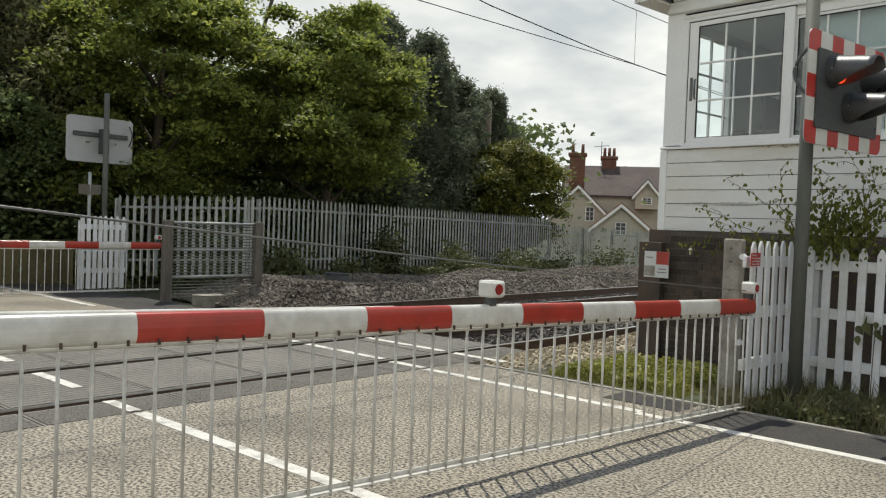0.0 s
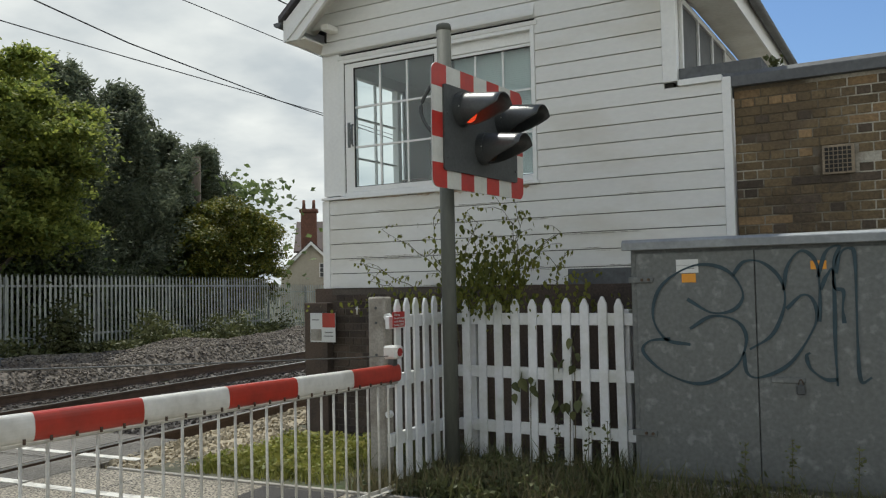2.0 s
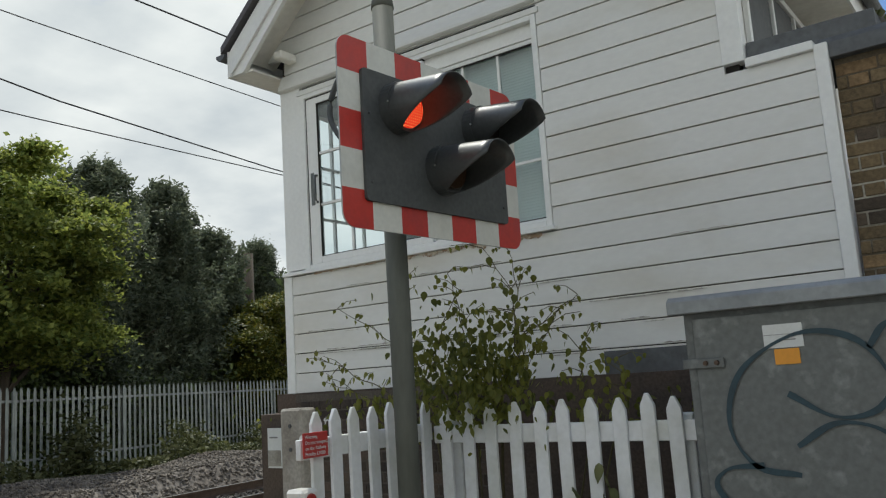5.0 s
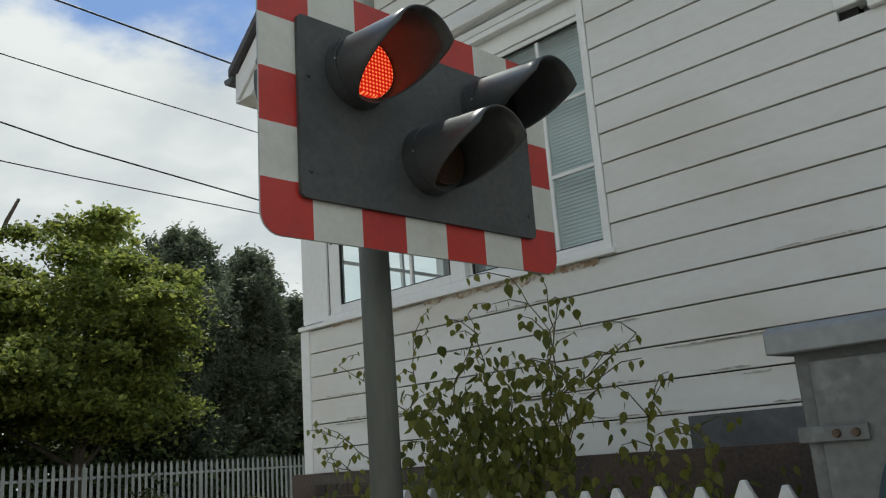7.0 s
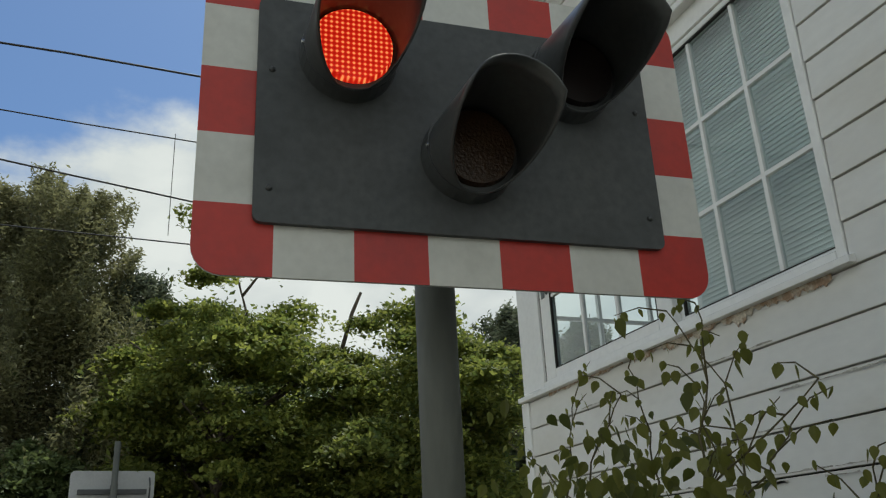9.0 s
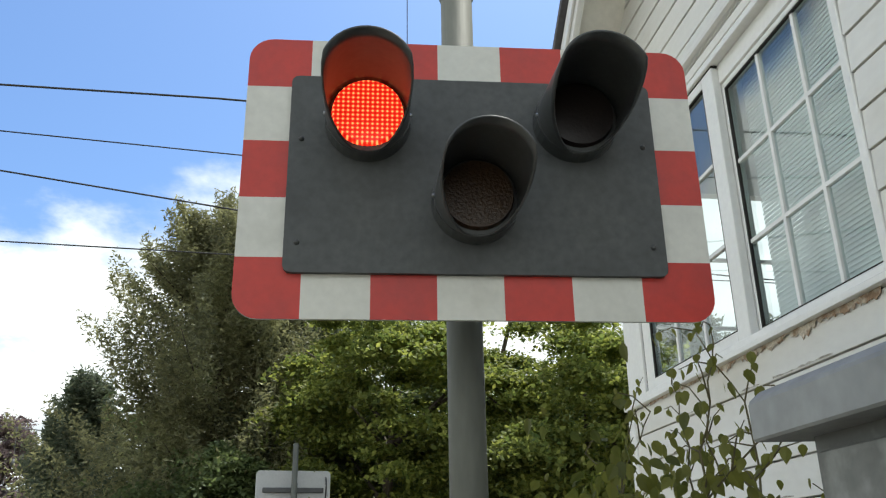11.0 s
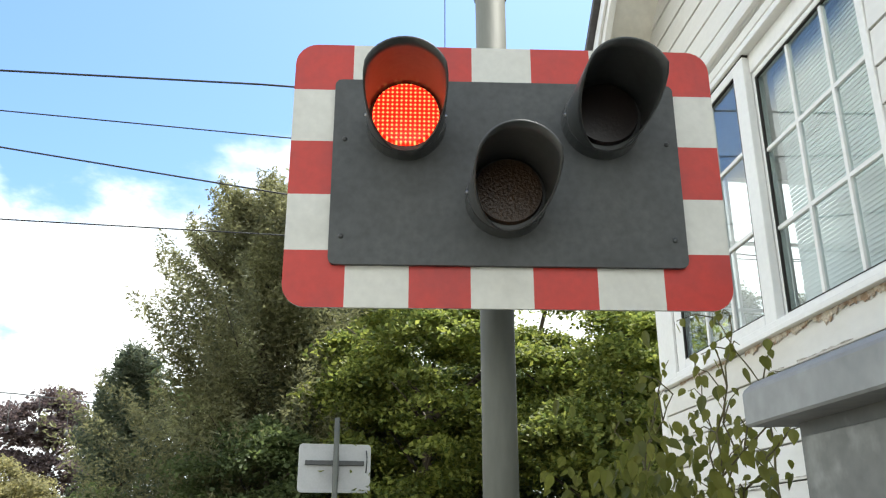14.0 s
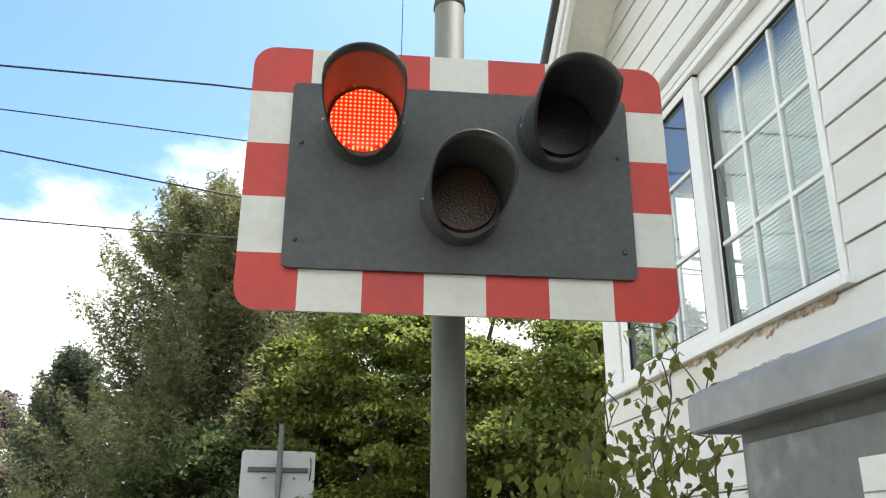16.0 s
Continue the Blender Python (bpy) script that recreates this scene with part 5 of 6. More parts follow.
def roof_pair(u0, u1, v0, v1, we, wr, along, mat, parent, thick=0.12, over=0.25):
    """A pitched roof over a rectangle, its ridge along u or v."""
    for s in (-1, 1):
        if along == "u":
            mid, e = (v0 + v1) / 2, (v0 - over if s < 0 else v1 + over)
            part("roof", prism_mesh([(mid, wr), (e, we), (e, we + thick), (mid, wr + thick)], "x", u0 - over, u1 + over, mat), parent, "brown tiled roof slope")
        else:
            mid, e = (u0 + u1) / 2, (u0 - over if s < 0 else u1 + over)
            part("roof", prism_mesh([(mid, wr), (e, we), (e, we + thick), (mid, wr + thick)], "y", v0 - over, v1 + over, mat), parent, "tiled roof slope")
            part("bargeboard", prism_mesh([(mid, wr - 0.22), (e, we - 0.22), (e, we + 0.02), (mid, wr + 0.02)], "y", v0 - over - 0.06, v0 - over - 0.01, M_TRIM), parent, "white bargeboard")


slab("main_wall", house, -3.8, 3.0, 2.2, 9.0, 0, 4.3, M_RENDER, 0)
part("gable_end", prism_mesh([(2.2, 4.3), (9.0, 4.3), (5.6, 6.45)], "x", 2.85, 3.0, M_RENDER), house)
roof_pair(-3.9, 3.0, 2.2, 9.0, 4.1, 6.5, "u", M_TILE, house)
part("wing_wall", prism_mesh([(-4.9, 0), (-0.7, 0), (-0.7, 2.6), (-2.8, 4.75), (-4.9, 2.6)], "y", 0.2, 4.5, M_RENDER), house)
roof_pair(-4.9, -0.7, 0.2, 5.2, 2.5, 4.8, "v", M_TILE, house)
part("porch_wall", prism_mesh([(-1.7, 0), (2.2, 0), (2.2, 1.75), (0.2, 3.45), (-1.7, 1.75)], "y", -2.0, 2.2, M_RENDER), house)
roof_pair(-1.7, 2.1, -2.0, 2.2, 1.7, 3.5, "v", M_REDTILE, house)
part("dormer_wall", prism_mesh([(1.2, 3.3), (2.8, 3.3), (2.8, 4.2), (2.0, 5.3), (1.2, 4.2)], "y", 1.2, 3.5, M_RENDER), house)
roof_pair(1.2, 2.8, 1.2, 4.0, 4.1, 5.35, "v", M_TILE, house)
for u, w, ww, hh, v in ((-1.95, 2.3, 0.62, 1.0, 0.2), (0.2, 1.4, 0.75, 0.85, -2.0), (2.0, 3.6, 0.7, 0.5, 1.2)):
    wi = slab("window", house, u - ww / 2, u + ww / 2, v - 0.06, v - 0.01, w, w + hh, M_TRIM, 0, "white framed house window")
    for i in range(2):
        for j in range(3):
            slab("pane", wi, u - ww / 2 + 0.06 + i * (ww - 0.08) / 2, u - ww / 2 + 0.02 + (i + 1) * (ww - 0.08) / 2, v - 0.075, v - 0.062, w + 0.05 + j * (hh - 0.06) / 3, w + 0.02 + (j + 1) * (hh - 0.06) / 3, M_BLACK, 0)
for u, v, w0, w1, pots in ((-3.0, 1.5, 1.0, 7.2, 2), (-0.75, 5.6, 5.5, 7.35, 3)):
    ch = slab("chimney", house, u - 0.55, u + 0.55, v - 0.4, v + 0.4, w0, w1 - 0.25, M_HOUSEBRICK, 0.01, "brown brick chimney stack")
    slab("chimney_cap", ch, u - 0.66, u + 0.66, v - 0.5, v + 0.5, w1 - 0.25, w1, M_HOUSEBRICK, 0.03)
    for k in range(pots):
        x = u - 0.35 + 0.7 * k / (pots - 1)
        part("chimney_pot", tube_mesh([(x, v, w1), (x, v, w1 + 0.65)], 0.13, M_HOUSEBRICK, 10, 0.10), ch, "clay chimney pot")
part("aerial_mast", tube_mesh([(-1.35, 5.2, 5.8), (-1.35, 5.2, 8.4)], 0.03, M_WIRE, 5), house, "thin television aerial")
part("aerial_boom", tube_mesh([(-1.9, 5.2, 8.05), (-0.8, 5.1, 8.15)], 0.02, M_WIRE, 5), house)
for k in range(6):
    x = -1.85 + 0.2 * k
    part("aerial_element", tube_mesh([(x, 4.85, 8.06), (x, 5.5, 8.1)], 0.012, M_WIRE, 4), house)


# ---- trees ----
def limb_curve(a, b, bend, rg, n=6):
    a, b = Vector(a), Vector(b)
    side = Vector((rg.uniform(-1, 1), rg.uniform(-1, 1), rg.uniform(-0.2, 0.5))) * bend
    return [a.lerp(b, k / n) + side * math.sin(math.pi * k / n) for k in range(n + 1)]


def broad_tree(label, at, height, radius, seed, mat, leaves=22000, size=0.15, low=0.22, category="tree", crown_z=0.6, ragged=1.0):
    rg, nr = random.Random(seed), np.random.default_rng(seed)
    t = thing("tree", label, category, at)
    part("trunk", tube_mesh(limb_curve((0, 0, -0.4), (0.2, 0.1, height * 0.72), 0.15, rg), 0.06 + height * 0.018, M_BARK, 9, 0.05), t)
    for k in range(9):
        a, z = rg.uniform(0, 6.28), height * rg.uniform(0.25, 0.6)
        e = (radius * 0.75 * math.cos(a), radius * 0.75 * math.sin(a), z + height * rg.uniform(0.12, 0.3))
        part("limb", tube_mesh(limb_curve((0.05, 0.05, z), e, 0.3, rg), height * 0.009, M_BARK, 6, 0.015), t)
    # layered clumps of leaves on an uneven egg of crown, with gaps between
    cz, hz = height * (crown_z), height * (1 - crown_z)
    nc = 104
    cl, wide = [], []
    for k in range(nc):
        d = nr.normal(size=3)
        d /= np.linalg.norm(d)
        rr = (0.5 + 0.5 * nr.random() ** 0.4) * (0.80 + 0.45 * ragged * noise.noise(Vector(d * 2.1) + Vector((seed, 0, 0))) + 0.16 * nr.random())
        cl.append([d[0] * radius * rr, d[1] * radius * rr, cz + d[2] * (hz if d[2] > 0 else height * (crown_z - low)) * rr])
        wide.append(0.20 + 0.24 * nr.random())
    cl, wide = np.array(cl), np.array(wide)
    pick = nr.integers(0, nc, leaves)
    s = wide[pick][:, None] * (radius / 2.6) ** 0.5
    spread = nr.normal(size=(leaves, 3)) * s * np.array([1.0, 1.0, 0.32])
    spread[:, 2] -= 0.5 * (spread[:, 0] ** 2 + spread[:, 1] ** 2) / (radius * 0.6)
    part("crown", leaf_mesh(cl[pick] + spread, size, mat, nr, flat=0.5, droop=0.3, level=1.6), t)
    return t


def conifer_tree(label, at, height, radius, seed, mat, leaves=20000, size=0.2, top=0.1, taper=0.55, branches=150):
    rg, nr = random.Random(seed), np.random.default_rng(seed)
    t = thing("conifer", label, "tree", at)
    part("trunk", tube_mesh([(0, 0, -0.4), (0.05, 0, height * 0.5), (0, 0, height * 0.97)], 0.05 + height * 0.016, M_BARK, 9, 0.03), t)
    pts = []
    nb = branches
    lean = rg.uniform(-0.3, 0.3)
    for k in range(nb):
        f = ((k + rg.random()) / nb) ** 0.85
        z = height * (0.05 + 0.90 * f)
        a = k * 2.4 + rg.uniform(-0.5, 0.5)
        bulge = 0.8 + 0.5 * noise.noise(Vector((math.cos(a), math.sin(a), z * 0.5 + seed)))
        reach = radius * (1 - f) ** taper * bulge * rg.uniform(0.7, 1.2) + top + 0.25 * rg.random()
        n = int(leaves / nb)
        s = nr.random(n) ** 0.65
        rise = reach * (0.30 * s + 0.25 * s ** 3)  # sprays turn up at their ends
        w = 0.06 + 0.20 * (1 - s) ** 1.5 + 0.22 * reach * s * (1 - s)
        pts.append(np.stack([lean * z / height + math.cos(a) * reach * s + nr.normal(size=n) * w, math.sin(a) * reach * s + nr.normal(size=n) * w, z - 0.15 * reach + rise + nr.normal(size=n) * (0.11 + 0.12 * (1 - s))], 1))
        if k % 9 == 0:
            part("limb", tube_mesh([(0, 0, z - 0.15 * reach), (math.cos(a) * reach * 0.5, math.sin(a) * reach * 0.5, z + reach * 0.02), (math.cos(a) * reach * 0.9, math.sin(a) * reach * 0.9, z + reach * 0.28)], 0.035, M_BARK, 5, 0.008), t)
    part("crown", leaf_mesh(np.concatenate(pts), size, mat, nr, flat=0.6, narrow=0.36, droop=-0.3), t)
    return t


broad_tree("tall leafy sycamore tree with bright green leaves", (-17.6, 13.0, 0), 7.15, 2.7, 21, M_SYC, 75000, 0.12, 0.36)
leaner = broad_tree("leafy green sycamore tree behind the fence", (-19.0, 9.0, 0), 7.6, 2.6, 22, M_SYC, 75000, 0.12, 0.14)
part("limb", tube_mesh([(0.5, 0.5, 5.6), (0.7, 0.4, 6.9), (0.7, 0.2, 7.6), (0.7, -0.25, 7.9), (0.7, -0.75, 8.5), (0.7, -0.98, 9.05)], 0.04, M_BARK, 7, 0.006), leaner, "bare forked limb above the crown")
part("limb", tube_mesh([(0.7, 0.3, 7.3), (0.65, 0.7, 7.9), (0.6, 1.4, 8.2)], 0.04, M_BARK, 6, 0.01), leaner)
part("limb", tube_mesh([(0.4, 2.4, 5.6), (0.5, 2.8, 7.1), (0.55, 3.0, 7.6)], 0.055, M_BARK, 7, 0.035), leaner, "broken bare limb")
q = np.random.default_rng(91)
tips = np.concatenate([q.normal(size=(70, 3)) * np.array([0.15, 0.16, 0.14]) + np.array(c) for c in ((0.7, -1.0, 9.0), (0.7, 0.1, 7.75), (0.62, 0.9, 8.0), (0.6, 1.45, 8.15))])
part("shoot_leaves", leaf_mesh(tips, 0.16, M_SYC, q, level=1.6), leaner)
broad_tree("dark leafy tree at the end of the fence", (-19.7, 5.3, 0), 4.6, 1.9, 23, M_DARKLEAF, 36000, 0.115, 0.12)
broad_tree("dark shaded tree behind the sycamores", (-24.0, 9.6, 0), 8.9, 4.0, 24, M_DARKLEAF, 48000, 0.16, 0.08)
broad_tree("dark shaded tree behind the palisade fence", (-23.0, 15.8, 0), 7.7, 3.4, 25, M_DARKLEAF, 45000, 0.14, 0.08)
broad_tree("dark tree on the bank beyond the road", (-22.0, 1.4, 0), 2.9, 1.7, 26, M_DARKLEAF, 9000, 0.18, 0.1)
conifer_tree("tall brownish conifer beyond the crossing", (-21.8, 4.9, 0), 11.2, 4.5, 31, M_BROWNCON, 150000, 0.13, 0.15, 0.36, 320)
conifer_tree("dark pointed conifer beside the road", (-26.0, 0.6, 0), 7.4, 2.4, 32, M_CONIFER, 40000, 0.15)
conifer_tree("dark conifer behind the palisade fence", (-20.6, 17.0, 0), 8.3, 2.8, 33, M_CONIFER, 50000, 0.15, branches=220)
conifer_tree("dark conifer with feathery sprays", (-21.0, 19.4, 0), 8.1, 2.4, 34, M_CONIFER, 48000, 0.15, branches=220)
conifer_tree("dark conifer near the ivy covered trunk", (-21.8, 21.7, 0), 7.0, 2.2, 35, M_CONIFER, 34000, 0.15)
conifer_tree("low dark conifer beyond the golden shrub", (-23.4, 25.2, 0), 7.2, 1.9, 36, M_CONIFER, 60000, 0.13, branches=220)
broad_tree("rounded shrub with yellow tipped leaves", (-19.9, 22.8, 0), 5.2, 1.85, 41, M_GOLD, 60000, 0.10, 0.05, "shrub", 0.5, 0.2)
broad_tree("copper leaved tree in the distance", (-42, -7.2, 0), 9.3, 3.0, 42, M_PURPLE, 30000, 0.2, 0.1)
broad_tree("pale green bush in the distance", (-36, -6.6, 0), 5.0, 2.6, 43, M_PALE, 26000, 0.15, 0.05, "bush", 0.5)
conifer_tree("dark conifer at the edge of the wood", (-22.5, 7.2, 0), 9.2, 2.8, 37, M_CONIFER, 40000, 0.16)
snag = tagged(new("dead_trunk", tube_mesh([(-21.8, 23.3, 0.0), (-21.8, 23.3, 6.25)], 0.18, M_BARK, 9, 0.16)), "bare broken tree trunk among the conifers", "tree trunk")
nr = np.random.default_rng(77)
n = 42000
wp = np.stack([-27 + 2.0 * nr.normal(size=n), 2 + 28 * nr.random(n), 6.4 * nr.random(n) ** 0.8 - 0.3], 1)
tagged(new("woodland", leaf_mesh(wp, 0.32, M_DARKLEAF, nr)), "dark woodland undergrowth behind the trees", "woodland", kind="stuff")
n = 26000
wp = np.stack([-19.4 + 0.9 * nr.normal(size=n), 3 + 21 * nr.random(n), 2.6 * nr.random(n) ** 1.4 - 0.25], 1)
wp[:, 0] -= np.clip((wp[:, 1] - 10) * 0.16, 0, 3)
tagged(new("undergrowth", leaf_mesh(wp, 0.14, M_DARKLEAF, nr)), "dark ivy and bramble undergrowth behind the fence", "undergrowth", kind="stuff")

# ---- weeds, grass and climbers ----
def blades(label, name, spots, mat, seed, height=(0.06, 0.22), width=0.006):
    rg = np.random.default_rng(seed)
    vs, fs = [], []
    for i, (x, y, z) in enumerate(spots):
        h = rg.uniform(*height)
        a = rg.random() * 6.28
        lx, ly = rg.normal(size=2) * h * 0.35
        dx, dy = math.cos(a) * width, math.sin(a) * width
        k = len(vs)
        vs += [(x - dx, y - dy, z), (x + dx, y + dy, z), (x + lx * 0.4 + dx * 0.7, y + ly * 0.4 + dy * 0.7, z + h * 0.6), (x + lx * 0.4 - dx * 0.7, y + ly * 0.4 - dy * 0.7, z + h * 0.6), (x + lx, y + ly, z + h)]
        fs += [(k, k + 1, k + 2, k + 3), (k + 3, k + 2, k + 4)]
    return tagged(new(name, raw_mesh(name, vs, fs, mat)), label, "grass" if "grass" in name else "weeds", kind="stuff")


nr = np.random.default_rng(5)


def clumped(n, x0, x1, y0, y1, scale, cut, seed):
    """Places in the railway's frame that gather in clumps."""
    rg = np.random.default_rng(seed)
    out = []
    while len(out) < n:
        a, b2 = rg.random(2)
        x, y = x0 + (x1 - x0) * a, y0 + (y1 - y0) * b2
        if noise.noise(Vector((x * scale, y * scale, seed))) + 0.25 * rg.normal() > cut:
            out.append((x, y))
    return out


sp = [tuple(site(x, y, -0.02)) for x, y in clumped(6500, -4.5, -2.95, 7.60, 9.2, 2.5, -0.25, 1)]
blades("sunlit rough grass beside the signal box base", "grass", sp, M_GRASS, 6, (0.03, 0.10), 0.005)
sp = [tuple(site(x, y, -0.02)) for x, y in clumped(6500, -2.75, 1.4, 7.47, 8.9, 2.2, -0.05, 2)]
blades("tangled dry grass at the foot of the fence", "grass_tangle", sp, M_DRYGRASS, 7, (0.05, 0.26), 0.004)
sp = [tuple(site(x, y, -0.02)) for x, y in clumped(1800, -2.75, 1.5, 7.50, 8.9, 1.8, 0.0, 3)]
blades("green weeds at the foot of the fence and cabinet", "weed_tangle", sp, M_WEED, 8, (0.08, 0.34), 0.006)
wl_ = [tuple(site(x, y, 0.01 + (0.09 + 0.17 * max(0, noise.noise(Vector((x * 2, y * 2, 9))) + 0.2)) * nr.random() ** 1.4)) for x, y in clumped(3800, -2.75, 0.9, 7.50, 8.6, 2.0, -0.02, 4)]
tagged(new("low_weeds", leaf_mesh(wl_, 0.05, M_WEED, nr)), "low leafy weeds along the picket fence", "weeds", kind="stuff")
wl_ = [tuple(site(x, y, 0.01 + 0.10 * nr.random() ** 1.4)) for x, y in clumped(3400, -4.4, -3.1, 7.7, 9.2, 2.5, 0.0, 5)]
tagged(new("clover_patch", leaf_mesh(wl_, 0.05, M_GRASS, nr)), "bright leafy weeds beside the brick base", "weeds", kind="stuff")
for k, (x, y, h) in enumerate(((-1.55, 8.05, 0.55), (-0.55, 7.98, 0.48), (-0.25, 8.0, 0.52), (0.15, 8.02, 0.5), (-1.75, 8.2, 0.62), (-2.05, 8.3, 0.5))):
    q = np.random.default_rng(k)
    w = thing("tall_weed", "single tall weed standing at the cabinet foot", "weed", (x, y, -0.02), group="tall weeds")
    part("stem", tube_mesh([(0, 0, 0), (0.02, 0.01, h * 0.6), (0.03, 0, h)], 0.004, M_STEM, 5, 0.002), w)
    zz = q.random(46)
    part("leaves", leaf_mesh(np.stack([0.03 * zz + q.normal(size=46) * 0.02, q.normal(size=46) * 0.02, h * (0.15 + 0.85 * zz)], 1), 0.035, M_WEED, q), w)
wl_ = []
for k in range(9000):
    w = nr.random()
    x = -15.2 - 2.75 * w + 0.35 + 0.25 * nr.normal()
    h = 0.25 + 0.35 * max(0, math.sin(w * 17) * math.sin(w * 41 + 1)) ** 1.0 * 2.2
    wl_.append((x, 10 + 13.2 * w, 0.12 + h * nr.random() ** 1.2))
tagged(new("bank_weeds", leaf_mesh(wl_, 0.10, M_WEED, nr)), "green weeds along the foot of the palisade fence", "weeds", kind="stuff")
for at, r_, h_, sd in (((-15.6, 13.6, 0.15), 0.45, 1.25, 3), ((-15.2, 10.3, 0.1), 0.5, 0.8, 4), ((-18.2, 26.5, -0.1), 0.9, 1.0, 5), ((-16.6, 17.0, 0.1), 0.4, 0.7, 6)):
    q = np.random.default_rng(sd)
    d = q.normal(size=(900, 3)) * np.array([r_ * 0.5, r_ * 0.5, 0.27 * h_]) + np.array([at[0], at[1], at[2] + h_ * 0.45])
    bsh = thing("bush", "small leafy green bush in front of the palisade fence", "bush", (0, 0, 0))
    part("foliage", leaf_mesh(d, 0.11, M_WEED, q), bsh)
    part("stem", tube_mesh([at, (at[0], at[1], at[2] + h_ * 0.6)], 0.02, M_STEM, 5, 0.008), bsh)

# climbing shrub in front of the boards: thin stems with hanging heart-shaped leaves
def heart_leaf(length):
    out = [(0, 0), (0.28, 0.10), (0.42, 0.34), (0.30, 0.62), (0.0, 1.0), (-0.30, 0.62), (-0.42, 0.34), (-0.28, 0.10)]
    vs = [(0, 0, 0)] + [(0.82 * u * length, 0.10 * abs(u) * length, -v * length) for u, v in out[0:]] + [(0, -0.03 * length, -0.5 * length)]
    fs = [(9, 1 + i, 1 + (i + 1) % 8) for i in range(8)]
    return raw_mesh("leaf", vs, fs, M_CLIMB)


m_leaves = [heart_leaf(s) for s in (0.034, 0.045, 0.057, 0.072)]
shrub = thing("climbing_shrub", "straggly climbing shrub with hanging heart-shaped leaves", "shrub")
rg = random.Random(12)
STEMS = [((-3.02, 8.63, 1.24), (-4.30, 8.80, 1.80)),
         ((-3.02, 8.63, 1.33), (-3.97, 8.72, 2.12)),
         ((-2.93, 8.63, 1.33), (-3.40, 8.73, 2.22)),
         ((-2.83, 8.63, 1.33), (-3.05, 8.77, 2.26)),
         ((-2.74, 8.63, 1.33), (-2.76, 8.73, 2.38)),
         ((-2.70, 8.63, 1.33), (-2.54, 8.68, 2.34)),
         ((-2.65, 8.63, 1.33), (-2.27, 8.68, 1.92)),
         ((-2.65, 8.63, 1.33), (-2.09, 8.63, 2.00)),
         ((-2.74, 8.63, 1.24), (-2.48, 8.59, 2.08)),
         ((-2.93, 8.63, 1.24), (-2.86, 8.59, 2.12)),
         ((-2.13, 8.73, 1.24), (-2.12, 8.77, 1.80)),
         ((-2.00, 8.73, 1.24), (-1.95, 8.73, 1.66)),
         ((-3.11, 8.63, 1.24), (-4.13, 8.73, 1.62))]
def hang_leaf(p, s):
    part("leaf", m_leaves[s], shrub, m=pose(p.x + rg.uniform(-0.018, 0.018), p.y - rg.uniform(0, 0.025), p.z + rg.uniform(-0.01, 0.012), rg.uniform(-30, 30), rg.uniform(-35, 35), rg.uniform(-75, 75)))


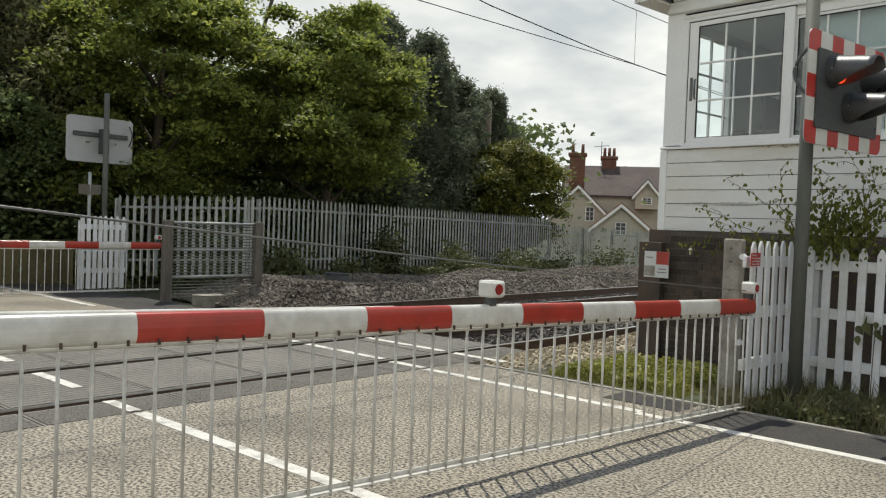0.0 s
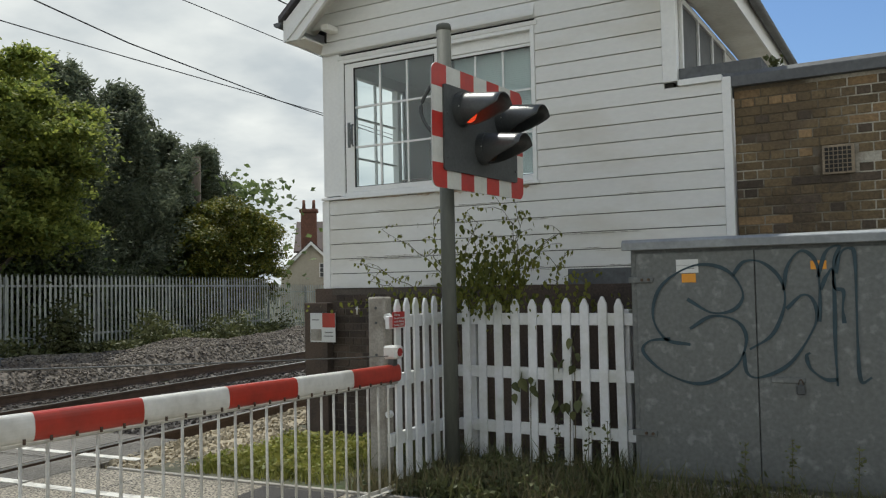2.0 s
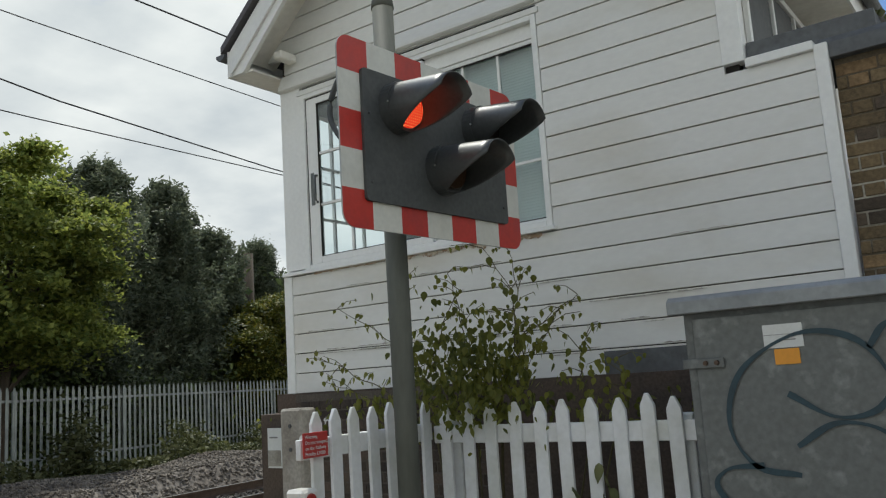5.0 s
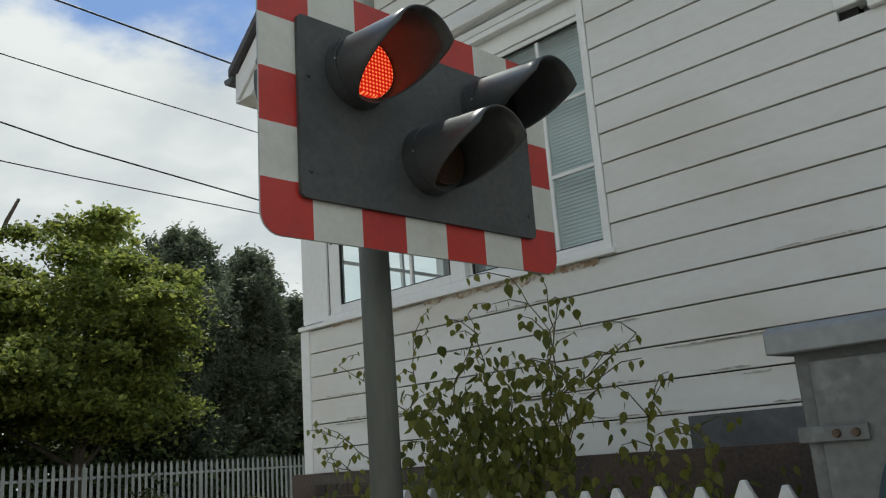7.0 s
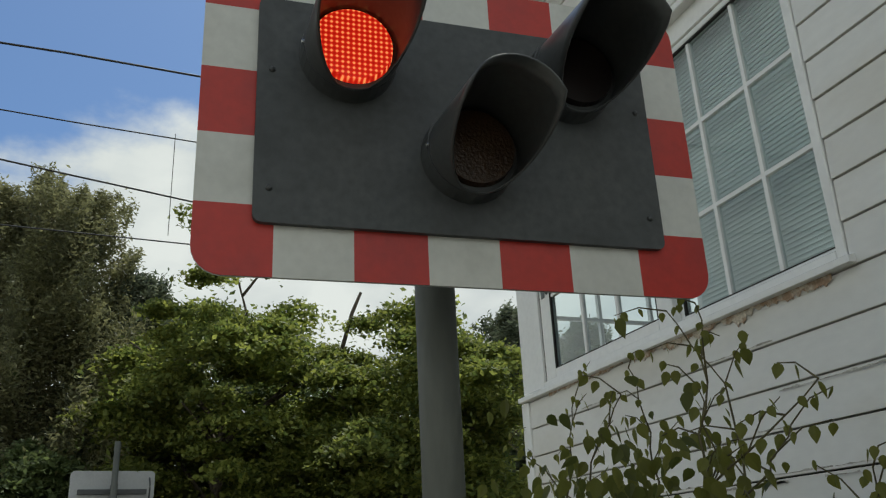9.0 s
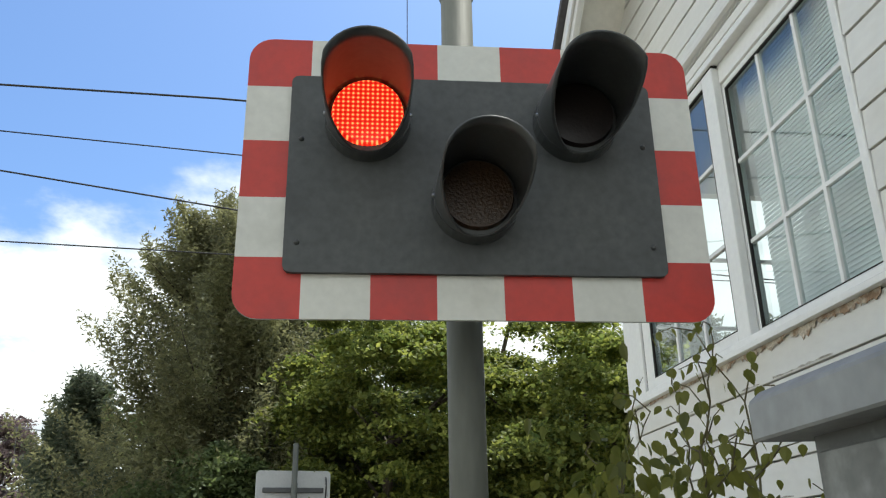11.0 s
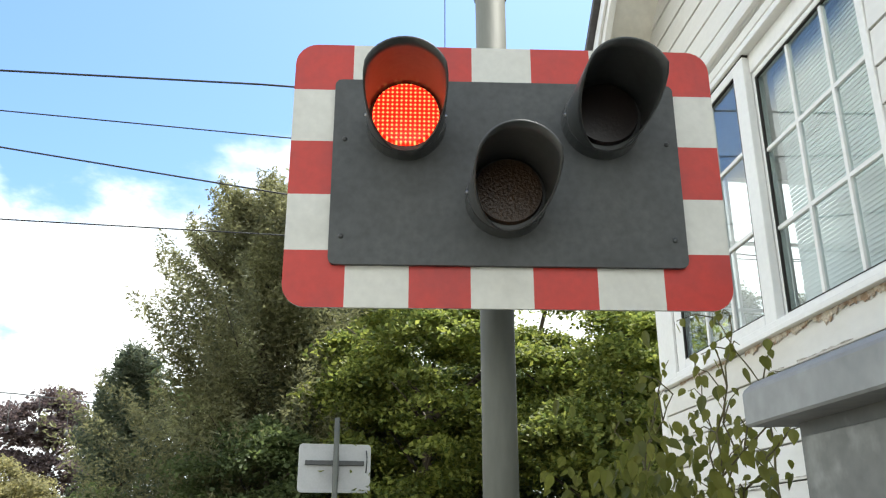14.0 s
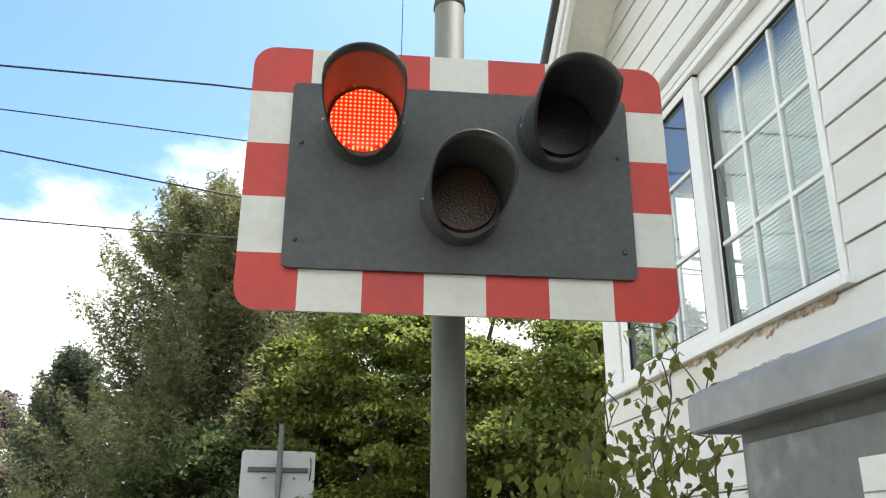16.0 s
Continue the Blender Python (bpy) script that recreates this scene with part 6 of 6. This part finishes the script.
for a, b in STEMS:
    pts = limb_curve(a, b, 0.16, rg, 16)
    for k, p in enumerate(pts):
        p += Vector((noise.noise(Vector((k * 0.45, a[0] * 9, b[2]))), 0.6 * noise.noise(Vector((k * 0.45, b[0] * 9, 4))), 0.4 * noise.noise(Vector((k * 0.45, 7, b[0] * 5))))) * 0.055
    pts = [Vector((a[0] * 0.5 - 1.4, a[1], 0.0))] + pts
    part("stem", tube_mesh(pts, 0.0065, M_STEM, 5, 0.002), shrub)
    for k, p in enumerate(pts[2:]):
        for rep in range(2 if k < 7 else 1):
            hang_leaf(p, rg.choice((1, 2, 2, 3) if k < 8 else (0, 1, 2) if k < 12 else (0, 0, 1)))
        if k % 2 == 1:  # side twig
            side = rg.choice((-1, 1))
            e = p + Vector((side * rg.uniform(0.08, 0.20), rg.uniform(-0.08, 0.02), rg.uniform(-0.02, 0.13)))
            mid = p.lerp(e, 0.5) + Vector((0, 0, 0.02))
            part("twig", tube_mesh([p, mid, e], 0.003, M_STEM, 4, 0.0015), shrub)
            for w in (mid, p.lerp(e, 0.78), e):
                hang_leaf(w, rg.choice((0, 1, 2, 2) if k < 10 else (0, 0, 1)))
q = np.random.default_rng(13)
hv = [v.co[:] for v in m_leaves[3].vertices]
hf = [tuple(f.vertices) for f in m_leaves[3].polygons]
d = q.normal(size=(900, 3)) * np.array([0.19, 0.14, 0.17]) + np.array([-2.72, 8.46, 1.64])
part("dense_foliage", scatter_mesh(hv, hf, d.tolist(), 0.38 + 0.5 * q.random(900), M_CLIMB, q, tilt=0.45), shrub)
d = q.normal(size=(420, 3)) * np.array([0.75, 0.10, 0.07]) + np.array([-3.15, 8.95, 1.40])
part("trailing_foliage", scatter_mesh(hv, hf, d.tolist(), 0.4 + 0.5 * q.random(420), M_CLIMB, q, tilt=0.5), shrub)
for x, zz in ((-2.35, 0.72), (-2.0, 0.55), (-1.95, 0.95)):
    q = np.random.default_rng(int(zz * 100))
    bsh = thing("bindweed", "broad leaved creeper poking through the picket fence", "creeper", (x, 8.45, zz))
    part("foliage", scatter_mesh(hv, hf, (q.normal(size=(9, 3)) * np.array([0.07, 0.012, 0.08])).tolist(), 1.0 + 0.9 * q.random(9), M_WEED, q, tilt=0.3), bsh)
    part("stem", tube_mesh([(0, 0.03, -zz), (0.02, 0.02, 0.05)], 0.004, M_STEM, 5), bsh)

# brickwork last
bricks(bb, -0.79, 2.2, 1.80, 3.24, 9.50, [M_BRICK, M_BRICK2, M_BRICK, M_BRICK3], M_MORTAR, 3, skip=lambda a, b, zz: b > -0.115 and a < 0.145 and 2.36 < zz < 2.65)
bricks(sb, -5.05, -3.2, 0.0, 1.54, 9.30, [M_DARKBRICK], M_DARKMORTAR, 5)
